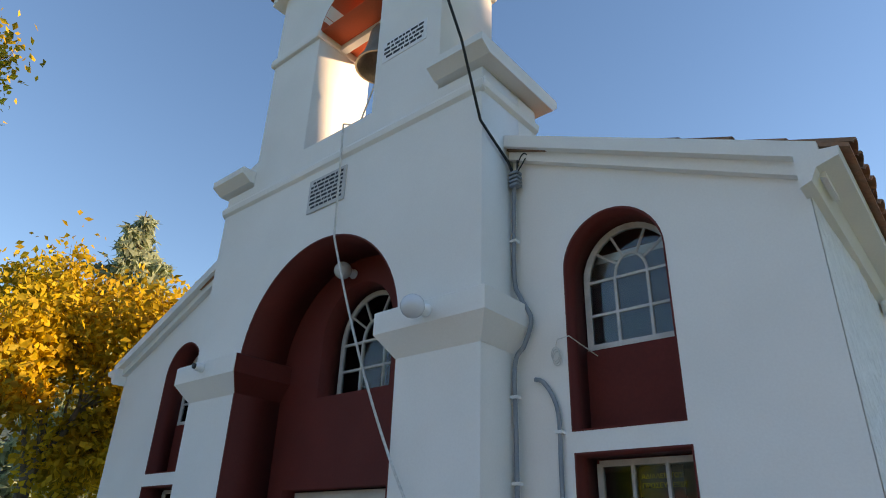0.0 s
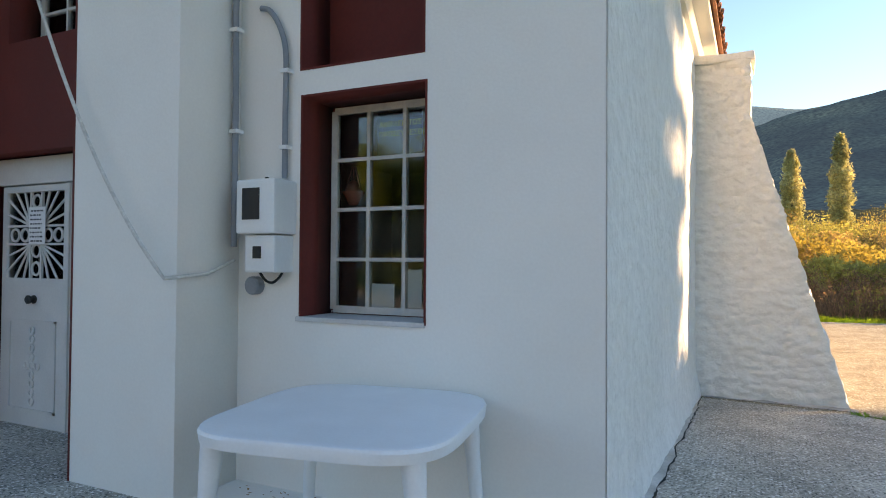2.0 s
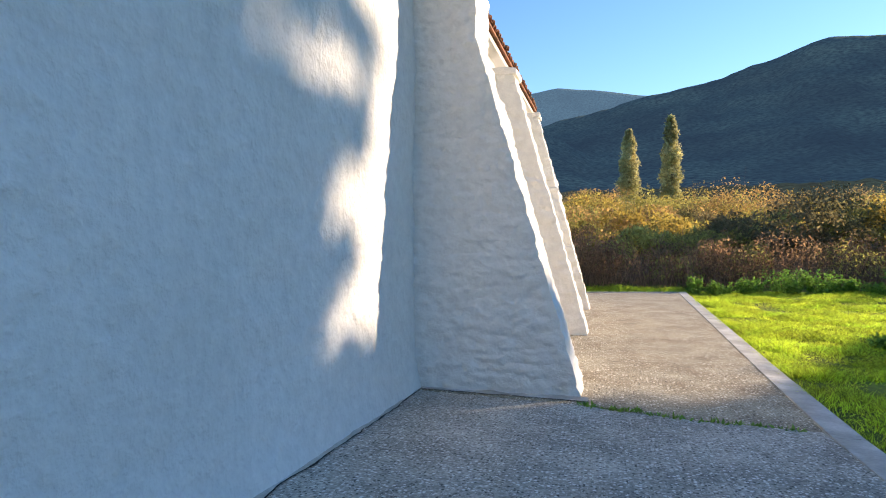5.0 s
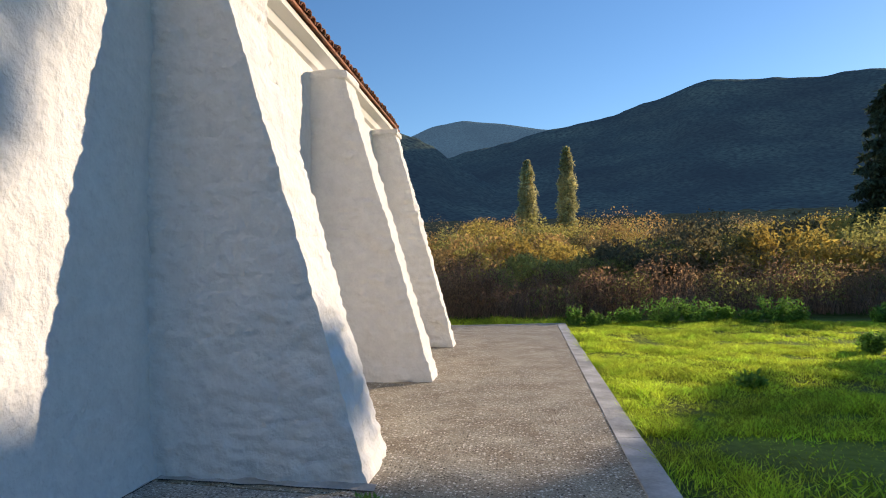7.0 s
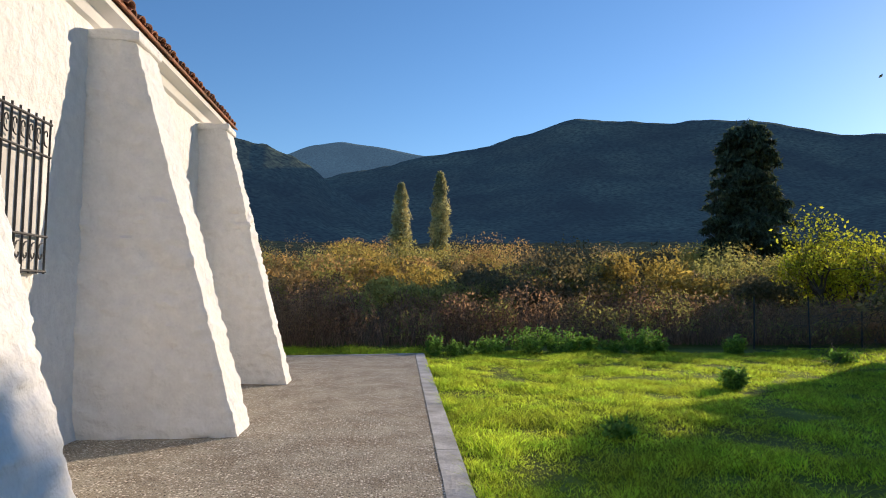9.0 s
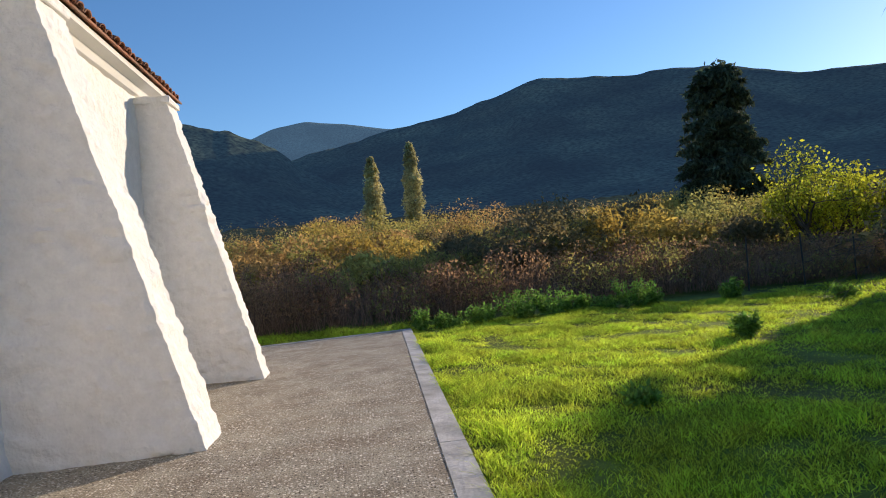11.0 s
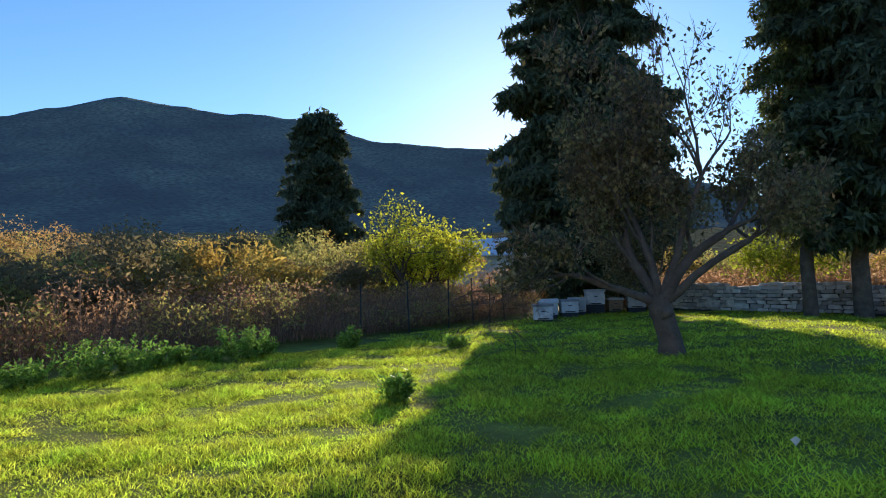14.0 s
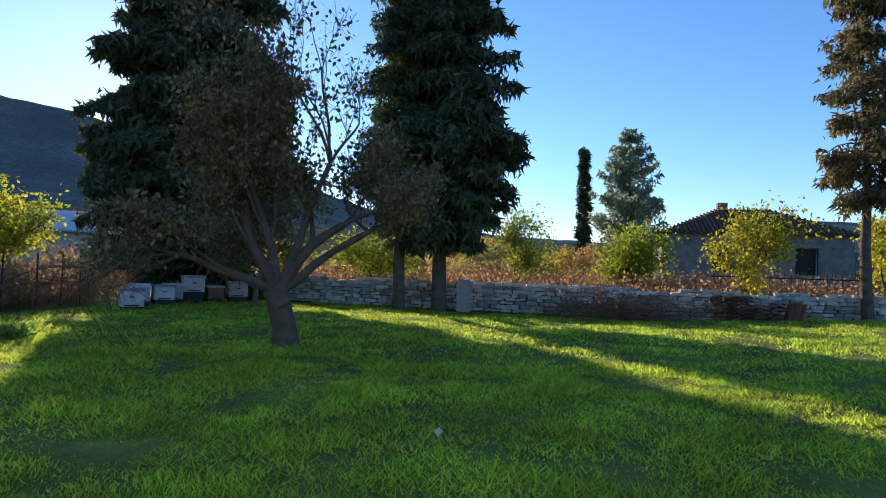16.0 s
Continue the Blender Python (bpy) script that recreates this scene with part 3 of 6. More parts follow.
def build_walls():
    up, low = arched(-1.765, -0.95, 2.63, 3.86, 4.28), rect(-1.755, -0.935, 1.186, 2.48)
    outer = [(-2.3, 0.0), (0.0, 0.0), (0.0, rake(0.0)), (-2.3, rake(-2.3))]
    part("wing_wall", plate(outer, [up, low], 0.0, 0.3), M_PLASTER, church)
    flip = lambda loop: [(mirrored(x) + WING, z) for x, z in loop]
    part("wing_wall", plate([(CX - TW + 0.02, 0.0), (LEFT, 0.0), (LEFT, rake(LEFT)), (CX - TW + 0.02, rake(CX - TW))], [flip(up), flip(low)], 0.0, 0.3), M_PLASTER, church)
    # red linings of the wing recesses, a few millimetres inside the openings
    for fl in (False, True):
        f = flip if fl else (lambda q: q)
        def lining(loop, inset, y0, y1):
            cx = sum(p[0] for p in loop) / len(loop)
            cz = sum(p[1] for p in loop) / len(loop)
            zs = [p[1] for p in loop]
            inner = [(x + inset * (1 if x < cx else -1), z + (inset if z < cz else -inset)) for x, z in loop]
            part("red_reveal", plate(f(loop), [f(inner)], y0, y1), M_RED, church, "dark red painted window reveal")
        lining(arched(-1.768, -0.947, 2.627, 3.86, 4.283), 0.012, -0.004, 0.3)
        lining(rect(-1.758, -0.932, 1.183, 2.483), 0.012, -0.004, 0.3)
        # red panel under the upper window
        bm = bmesh.new()
        a, b = (-1.756, -0.959)
        if fl:
            a, b = mirrored(b) + WING, mirrored(a) + WING
        block(bm, a, b, 0.27, 0.33, 2.64, 3.27)
        part("red_panel", bm, M_RED, church, "dark red panel below the arched window")
        bm = bmesh.new()
        block(bm, a - 0.02, b + 0.02, -0.015, 0.29, 1.17, 1.197, 0.004)
        part("window_sill", bm, M_STONE_TRIM, church, "grey marble sill")
    # tower: front with the great arch, and its flanks
    ax0, ax1 = CX - 1.15, CX + 1.15
    tower = [(CX - TW, 0.0), (ax0, 0.0)] + [(CX + 1.15 * math.cos(a), 3.54 + 1.15 * math.sin(a)) for a in (math.pi - math.pi * i / 32 for i in range(33))] + [(ax1, 0.0), (CX + TW, 0.0), (CX + TW, 5.84), (CX - TW, 5.84)]
    part("tower_wall", plate(tower, [], TY, 0.1), M_PLASTER, church)
    bm = bmesh.new()
    block(bm, CX + 1.16, CX + TW, 0.1, 0.4, 0.0, 5.84)
    part("tower_flank", bm, M_PLASTER, church)
    bm = bmesh.new()
    block(bm, CX - TW, CX - 1.16, 0.1, 0.4, 0.0, 5.84)
    part("tower_flank", bm, M_PLASTER, church)
    # red lining of the arch: a thin sleeve and the back wall with door and window openings
    def arch(r, z0=0.0):
        return [(CX - r, z0), (CX + r, z0)] + [(CX + r * math.cos(a), 3.54 + r * math.sin(a)) for a in (math.pi * i / 32 for i in range(33))]
    part("red_arch_lining", plate(arch(1.152), [arch(1.138, 0.01)], TY - 0.004, 0.1), M_RED, church, "dark red inside of the entrance arch")
    back = [(CX - 1.16, 0.0), (CX + 1.16, 0.0), (CX + 1.16, 4.9), (CX - 1.16, 4.9)]
    part("red_back_wall", plate(back, [rect(CX - 0.9, CX + 0.9, 0.01, 2.36), arched(CX - 0.52, CX + 0.52, 3.24, 3.86, 4.40)], 0.1, 0.4), M_RED, church, "dark red wall around the church door")
    part("upper_tower_back", boxed(CX - 1.16, CX + 1.16, 0.1, 0.4, 4.9, 5.84), M_PLASTER, church)
    # ledges: impost blocks with sloping undersides that return round the pillars
    for sx in (1, -1):
        def ledge(name, xa, xb, ya, yb, mat, grow_in, grow_out, label=""):
            """xa: the arch side, xb: the outer side; the underside slopes out."""
            bm = bmesh.new()
            rows = []
            for g, z in ((0.002, 3.25), (0.14, 3.44), (0.14, 3.625), (0.12, 3.64), (0.002, 3.66)):
                a, b = CX + sx * (xa - g * grow_in), CX + sx * (xb + g * grow_out)
                f = ya - g if ya < TY + 0.01 else ya
                rows.append([bm.verts.new(p) for p in ((a, f, z), (b, f, z), (b, yb, z), (a, yb, z))])
            for p, q in zip(rows, rows[1:]):
                for i in range(4):
                    bm.faces.new((p[i], p[(i + 1) % 4], q[(i + 1) % 4], q[i]))
            bm.faces.new(rows[0][::-1]), bm.faces.new(rows[-1])
            part(name, bm, mat, church, label)
        ledge("pillar_ledge", 1.15, TW - 0.3, TY, TY + 0.005, M_PLASTER, 1, 0)
        ledge("pillar_ledge", TW - 0.3, TW, TY, 0.0, M_PLASTER, 0, 1)
        ledge("red_ledge", 1.147, 1.21, TY + 0.0095, 0.1, M_RED, 1, 0, "dark red ledge inside the arch")
    # string course
    bm = bmesh.new()
    prism(bm, [(TY - 0.035, 5.60), (TY - 0.045, 5.66), (TY + 0.01, 5.74), (TY + 0.01, 5.56)], "x", CX - TW - 0.03, CX + TW + 0.03)
    part("string_course", bm, M_PLASTER, church)
    bm = bmesh.new()
    prism(bm, [(CX + TW + 0.035, 5.60), (CX + TW + 0.045, 5.66), (CX + TW - 0.01, 5.74), (CX + TW - 0.01, 5.56)], "y", TY - 0.03, 0.4)
    part("string_course", bm, M_PLASTER, church)
    # belfry
    BW = 1.49
    belfry = [(CX - BW, 5.84), (CX + BW, 5.84), (CX + BW, 8.95), (CX, 9.75), (CX - BW, 8.95)]
    part("belfry_wall", plate(belfry, [arched(CX - 0.565, CX + 0.565, 6.0, 7.76, 8.36)], TY, 0.4), M_PLASTER, church)
    ring = [arched(CX - 0.567, CX + 0.567, 7.80, 7.801, 8.362), arched(CX - 0.555, CX + 0.555, 7.805, 7.806, 8.35)]
    part("belfry_arch_soffit", plate(ring[0], [ring[1]], TY - 0.003, 0.403), M_ORANGE, church, "orange-red underside of the belfry arch")
    # imposts on the belfry
    for sx in (-1, 1):
        bm = bmesh.new()
        a, b = sorted((CX + sx * 0.54, CX + sx * (BW + 0.05)))
        block(bm, a, b, TY - 0.05, 0.45, 7.70, 7.82, 0.03)
        part("belfry_impost", bm, M_PLASTER, church)
        # shoulder cornices
        bm = bmesh.new()
        a, b = sorted((CX + sx * (BW + 0.003), CX + sx * (TW + 0.13)))
        xo, xi = CX + sx * (TW + 0.13), CX + sx * (BW - 0.1)
        prism(bm, [(TY - 0.18, 5.97), (TY - 0.18, 6.05), (0.62, 6.05), (0.62, 5.97), (0.54, 5.89), (TY - 0.06, 5.89)], "x", a, b)
        part("shoulder_cornice", bm, M_PLASTER, church)
        bm = bmesh.new()
        x0, x1 = CX + sx * BW, CX + sx * (TW + 0.02)
        prism(bm, [(x0, 6.05), (x1, 6.05), (x0, 6.2)], "y", TY, 0.4)
        part("shoulder_slope", bm, M_PLASTER, church)
        # belfry roof slabs with a raised verge
        bm = bmesh.new()
        prism(bm, [(CX + sx * (BW + 0.16), 8.84), (CX, 9.72), (CX, 9.86), (CX + sx * (BW + 0.16), 8.97)], "y", TY - 0.12, 0.52)
        part("belfry_roof", bm, M_PLASTER, church)
        bm = bmesh.new()
        prism(bm, [(CX + sx * (BW + 0.2), 8.955), (CX, 9.865), (CX, 9.93), (CX + sx * (BW + 0.2), 9.02)], "y", TY - 0.15, 0.55)
        part("belfry_roof_tiles", bm, M_TILE, church)
    bm = bmesh.new()
    block(bm, CX - 0.7, CX + 0.7, -0.14, -0.04, 7.72, 7.82, 0.01)
    part("bell_beam", bm, M_PLASTER, church)
    # raking cornices over the wings
    for sx in (1, -1):
        bm = bmesh.new()
        x_out, x_in = (0.12 if sx > 0 else LEFT - 0.12), CX + sx * (TW + 0.002)
        zo, zi = 4.03 - 0.455 * 0.12, rake(CX + sx * TW)
        for lo, hi, y in ((0.0, 0.10, -0.07), (0.10, 0.22, -0.15)):
            prism(bm, [(x_out, zo + lo), (x_in, zi + lo), (x_in, zi + hi), (x_out, zo + hi)], "y", y, 0.3)
        part("raking_cornice", bm, M_PLASTER, church)
    # long side wall towards the lawn, hand-plastered
    bm = bmesh.new()
    ys, zs = np.linspace(0.0, 13.4, 240), np.linspace(0.0, 4.03, 72)
    g = {(i, j): bm.verts.new((0.0, y, z)) for i, y in enumerate(ys) for j, z in enumerate(zs)}
    for i in range(len(ys) - 1):
        for j in range(len(zs) - 1):
            bm.faces.new((g[i, j], g[i + 1, j], g[i + 1, j + 1], g[i, j + 1]))
    for v in bm.verts:
        y, z = v.co.y, v.co.z
        edge = min(1.0, max(0.0, (y - 0.3) / 0.4))
        v.co.x += 0.006 + edge * (0.016 * noise.fractal(Vector((y * 1.1, z * 1.1, 1.0)), 1.0, 2.0, 4) + 0.010 * noise.noise(Vector((y * 4, z * 5, 4.0))) + 0.007 * noise.noise(Vector((y * 9, z * 10, 4.0))))
        if z < 0.3:
            v.co.x += edge * (0.3 - z) * 0.16
    side = part("side_wall", bm, M_ROUGH, church)
    smooth(side, 60)
    part("side_wall_core", boxed(-0.3, -0.03, 0.3, 13.4, 0.0, 4.03), M_PLASTER, church)
    part("far_side_wall", boxed(LEFT, LEFT + 0.3, 0.3, 13.4, 0.0, 4.03), M_ROUGH, church)
    bm = bmesh.new()
    prism(bm, [(LEFT, 0.0), (0.0, 0.0), (0.0, 4.03), (LEFT / 2, 5.95), (LEFT, 4.03)], "y", 13.1, 13.4)
    part("rear_wall", bm, M_ROUGH, church)
    part("church_floor", boxed(LEFT + 0.3, -0.3, 0.4, 13.1, 0.0, 0.15), M_STONE_TRIM, church)
    # eaves cornice on the side
    bm = bmesh.new()
    prism(bm, [(-0.02, 3.90), (0.05, 3.93), (0.09, 4.01), (0.22, 4.05), (0.23, 4.11), (-0.02, 4.14)], "y", -0.17, 13.5)
    part("eaves_cornice", bm, M_PLASTER, church)
    part("eaves_cornice", (lambda b: (prism(b, [(mirrored(x), z) for x, z in ((-0.02, 3.90), (0.05, 3.93), (0.09, 4.01), (0.22, 4.05), (0.23, 4.11), (-0.02, 4.14))], "y", -0.17, 13.5), b)[1])(bmesh.new()), M_PLASTER, church)


def build_buttress(y_in, y_out, thick, reach, top_reach, top, seed, batter):
    """A sloping masonry buttress, lumpy under its whitewash."""
    bm = bmesh.new()
    outline = lambda z: max(top_reach, reach - batter * z)
    rows, cols = (210, 60) if seed == 1 else (130, 40)
    def near_y(x):
        return y_in + (y_out - y_in) * x / reach
    g = []
    for j in range(rows + 1):
        z = top * j / rows
        xo = outline(z)
        ring = []
        for i in range(cols + 1):
            x = -0.05 + (xo + 0.05) * i / cols
            ring.append((x, near_y(x), z))
        for k in range(1, 7):
            ring.append((xo, near_y(xo) + thick * k / 6, z))
        for i in range(1, cols + 1):
            x = xo - (xo + 0.05) * i / cols
            ring.append((x, near_y(x) + thick, z))
        g.append([bm.verts.new(p) for p in ring])
    n = len(g[0])
    for a, b in zip(g, g[1:]):
        for i in range(n - 1):
            bm.faces.new((a[i], a[i + 1], b[i + 1], b[i]))
    topf = g[-1]
    for i in range(cols):
        q = (topf[i], topf[i + 1], topf[n - 2 - i], topf[n - 1 - i])
        if len(set(q)) == 4:
            bm.faces.new(q)
    bmesh.ops.recalc_face_normals(bm, faces=bm.faces)
    bm.normal_update()
    off = Vector((seed * 7.3, seed * 3.1, 0))
    for v in bm.verts:
        c = v.co + off
        wave = c.z + 0.09 * noise.noise(Vector((c.x * 2.6, c.y * 2.6, c.z * 3.0)))
        row = wave / 0.135
        stone = noise.noise(Vector((c.x * 3.2 + 5.7 * math.floor(row), c.y * 3.2, 0.0)))
        joint = min(1.0, 4.0 * min(row % 1.0, 1 - row % 1.0))
        patch = min(1.0, max(0.0, 0.6 + 1.4 * noise.noise(Vector((c.x * 1.3, c.y * 1.3, c.z * 1.1 + 9)))))
        h = 0.020 * noise.fractal(Vector((c.x * 2.0, c.y * 2.0, c.z * 3.2)), 0.9, 2.0, 4) + 0.014 * noise.noise(Vector((c.x * 8, c.y * 8, c.z * 11)))
        h += patch * (0.010 * joint + 0.038 * stone) + 0.015 * noise.noise(Vector((c.x * 15, c.y * 15, c.z * 19))) + 0.022 * abs(noise.noise(Vector((c.x * 5, c.y * 5, c.z * 11))))
        v.co += v.normal * h
    # coping: a slightly proud cap
    ob = smooth(part("buttress", bm, M_ROUGH, church, "sloping whitewashed buttress with lumpy masonry"), 50)
    bm = bmesh.new()
    y0, y1 = near_y(0.0), near_y(top_reach)
    vs = block(bm, -0.03, top_reach + 0.05, min(y0, y1) - 0.03, max(y0, y1) + thick + 0.02, top - 0.02, top + 0.075, 0.02)
    bmesh.ops.subdivide_edges(bm, edges=bm.edges, cuts=2, use_grid_fill=True)
    rough_up(bm, 0.02, 6.0)
    part("coping", bm, M_ROUGH, ob)


build_walls()
build_buttress(5.0, 4.92, 0.66, 1.51, 0.58, 3.84, 1, 0.290)
build_buttress(8.60, 8.66, 0.58, 1.48, 0.42, 3.78, 2, 0.282)
build_buttress(12.26, 12.08, 0.42, 1.43, 0.41, 3.82, 3, 0.267)


def build_roof():
    roof = part("roof", (lambda b: (prism(b, [(0.28, 4.15), (LEFT / 2, 6.11), (mirrored(0.28), 4.15), (mirrored(0.28), 4.12), (LEFT / 2, 6.05), (0.28, 4.12)], "y", -0.1, 13.55), b)[1])(bmesh.new()), M_TILE, church, "weathered clay tile roof")
    return roof


roof = build_roof()


def window_bars(bm, cx, w, z0, z1, cols, rows, y, t=0.028, d=0.035):
    x0, x1 = cx - w / 2, cx + w / 2
    for i in range(cols + 1):
        x = x0 + (x1 - x0) * i / cols
        k = t * (1.5 if i in (0, cols) else 0.8)
        block(bm, x - k / 2, x + k / 2, y - d / 2, y + d / 2, z0, z1)
    for j in range(rows + 1):
        z = z0 + (z1 - z0) * j / rows
        k = t * (1.5 if j in (0, rows) else 0.8)
        block(bm, x0, x1, y - d / 2 + 0.002, y + d / 2 - 0.002, z - k / 2, z + k / 2)


def build_square_window(cx):
    w = part("window", boxed(cx - 0.41, cx + 0.41, 0.30, 0.325, 1.20, 1.215), M_FRAME, church, "white-painted twelve-pane window")
    bm = bmesh.new()
    window_bars(bm, cx, 0.74, 1.225, 2.44, 3, 4, 0.29)
    part("window_frame", bm, M_FRAME, w)
    pw, ph = 0.74 / 3, (2.44 - 1.225) / 4
    for i in range(3):
        for j in range(4):
            bm = bmesh.new()
            x, z = cx - 0.37 + i * pw, 1.225 + j * ph
            block(bm, x + 0.006, x + pw - 0.006, 0.288, 0.292, z + 0.006, z + ph - 0.006)
            bmesh.ops.rotate(bm, verts=bm.verts, cent=(x, 0.29, z), matrix=Matrix.Rotation(radians(random.Random(i * 5 + j).uniform(-0.8, 0.8)), 3, "X"))
            p = part("pane", bm, M_GLASS, w)
            p.visible_shadow = False
    # dark surround that closes the gap to the red reveal
    part("window_surround", plate(rect(cx - 0.42, cx + 0.42, 1.17, 2.5), [rect(cx - 0.365, cx + 0.365, 1.23, 2.435)], 0.30, 0.34), M_RED, w)


def build_arch_window(cx, half, z0, spring, top, y, mat=None):
    """Arched window with a fan light of radial bars round a small inner arch."""
    w = part("window", plate(arched(cx - half, cx + half, z0, spring, top), [arched(cx - half + 0.045, cx + half - 0.045, z0 + 0.045, spring, top - 0.045)], y - 0.02, y + 0.02), M_FRAME, church, "white-painted arched window with a fan light")
    third = 2 * half / 3
    def bar(make):
        bm = bmesh.new()
        make(bm)
        part("glazing_bar", bm, M_FRAME, w)
    for s in (-1, 1):
        x = cx + s * third / 2
        bar(lambda bm: block(bm, x - 0.011, x + 0.011, y - 0.016, y + 0.016, z0 + 0.03, spring))
    for z in (spring, z0 + (spring - z0) * 0.5):
        bar(lambda bm: block(bm, cx - half + 0.03, cx + half - 0.03, y - 0.014, y + 0.014, z - 0.011, z + 0.011))
    r, rise = third / 2, (top - spring) * 0.42
    pts = [(cx + r * math.cos(a), y, spring + rise * math.sin(a)) for a in (math.pi * i / 14 for i in range(15))]
    bar(lambda bm: tube(bm, pts, 0.014, 6))
    for a in (38, 66, 114, 142):
        q = radians(a)
        bar(lambda bm: tube(bm, [(cx + r * math.cos(q), y, spring + rise * math.sin(q)), (cx + (half - 0.02) * math.cos(q), y, spring + (top - spring - 0.02) * math.sin(q))], 0.012, 6))
    p = part("pane", plate(arched(cx - half + 0.02, cx + half - 0.02, z0 + 0.02, spring, top - 0.02), [], y - 0.003, y + 0.003), M_GLASS, w)
    p.visible_shadow = False
    return w


for cx in (-1.345, mirrored(-1.345) + WING):
    build_square_window(cx)
    build_arch_window(cx, 0.40, 3.27, 3.83, 4.265, 0.30)
build_arch_window(CX, 0.50, 3.26, 3.84, 4.38, 0.36)


def build_door():
    d = part("door", boxed(CX - 0.9, CX + 0.9, 0.26, 0.36, 2.13, 2.35, 0.008), M_DOOR, church, "white double door with cast grilles, closed")
    for sx in (-1, 1):
        x0, x1 = sorted((CX + sx * 0.012, CX + sx * 0.86))
        leaf = part("door_leaf", plate(rect(x0, x1, 0.16, 2.12), [rect(x0 + 0.05, x1 - 0.05, 1.36, 2.07)], 0.28, 0.33), M_DOOR, d)
        bm = bmesh.new()
        c, zc = (x0 + x1) / 2, 1.715
        hw, hh = (x1 - x0) / 2 - 0.05, 0.355
        # grille: rows of circles and radiating bars
        def circle(x, z, r):
            tube(bm, [(x + r * math.cos(a), 0.30, z + r * math.sin(a)) for a in (2 * math.pi * i / 14 for i in range(15))], 0.011, 6)
        for x in (-0.75, -0.4, 0.4, 0.75):
            circle(c + x * hw, zc, 0.052)
        for z in (-0.78, -0.36, 0.36, 0.78):
            circle(c, zc + z * hh, 0.052)
        for z in (-0.075, 0.075):
            block(bm, c - hw, c + hw, 0.29, 0.31, zc + z - 0.009, zc + z + 0.009)
        for x in (-0.07, 0.07):
            block(bm, c + x - 0.009, c + x + 0.009, 0.29, 0.31, zc - hh, zc + hh)
        for qx in (-1, 1):
            for qz in (-1, 1):
                for a in (18, 36, 54, 72):
                    q = radians(a)
                    s = min((hw - 0.07) / math.cos(q), (hh - 0.075) / math.sin(q))
                    tube(bm, [(c + qx * 0.07, 0.30, zc + qz * 0.075), (c + qx * (0.07 + s * math.cos(q)), 0.30, zc + qz * (0.075 + s * math.sin(q)))], 0.010, 5)
        part("grille", bm, M_DOOR, leaf)
        p = part("pane", boxed(x0 + 0.04, x1 - 0.04, 0.325, 0.331, 1.35, 2.08), M_GLASS, leaf)
        p.visible_shadow = False
        bm = bmesh.new()
        for a, b, e, f in ((x0 + 0.12, x1 - 0.12, 0.28, 1.02),):
            block(bm, a, a + 0.02, 0.268, 0.28, e, f), block(bm, b - 0.02, b, 0.268, 0.28, e, f)
            block(bm, a, b, 0.268, 0.28, e, e + 0.02), block(bm, a, b, 0.268, 0.28, f - 0.02, f)
        for k in range(9):
            z = 0.36 + k * 0.072
            for s in ((0,) if k != 4 else (-1, 0, 1)):
                x = c + s * 0.07
                tube(bm, [(x + 0.03 * math.cos(a), 0.276, z + 0.03 * math.sin(a)) for a in (2 * math.pi * i / 10 for i in range(11))], 0.009, 5)
        part("moulding", bm, M_DOOR, leaf)
    bm = bmesh.new()
    lathe(bm, [(0.035, 0), (0.035, 0.01), (0.015, 0.012), (0.015, 0.03), (0.034, 0.04), (0.036, 0.055), (0.02, 0.068)], 16, Matrix.Translation((CX - 0.42, 0.28, 1.19)) @ Matrix.Rotation(radians(90), 4, "X"))
    part("door_knob", bm, M_IRON, d, "dark round knob")
    part("door_meeting_rail", boxed(CX - 0.02, CX + 0.02, 0.262, 0.28, 0.16, 2.12, 0.004), M_DOOR, d)
    part("door_step", boxed(CX - 1.12, CX + 1.12, TY, 0.36, 0.1, 0.15, 0.008), M_DARK, d, "dark threshold step")


build_door()
# dark lining behind the door so that the nave stays closed
part("nave_ceiling", boxed(LEFT + 0.3, -0.3, 0.4, 13.1, 4.03, 4.1), M_PLASTER, church)


# ---- fittings on the church ----
def wall_lamp(x, y, z, broken=False):
    t = thing("wall_lamp", "round milky glass lamp on a white holder" if not broken else "white lamp holder whose globe is missing", "lamp", (x, y, z), "porch lamps")
    bm = bmesh.new()
    lathe(bm, [(0.05, 0.0), (0.055, 0.015), (0.045, 0.03), (0.045, 0.07), (0.038, 0.09)], 18, Matrix.Rotation(radians(90), 4, "X"))
    smooth(part("holder", bm, M_BOX, t))
    bm = bmesh.new()
    if broken:
        lathe(bm, [(0.032, 0.085), (0.03, 0.11), (0.012, 0.112)], 14, Matrix.Rotation(radians(90), 4, "X"))
        smooth(part("socket", bm, M_IRON, t))
    else:
        bmesh.ops.create_uvsphere(bm, u_segments=24, v_segments=14, radius=0.095, matrix=Matrix.Translation((0, -0.165, -0.01)))
        smooth(part("globe", bm, M_GLOBE, t, "milky glass globe"), 80)
    return t


wall_lamp(-2.64, TY - 0.14, 3.53)
wall_lamp(CX - 1.62, TY - 0.14, 3.56, True)
wall_lamp(CX - 0.12, 0.10, 4.52)


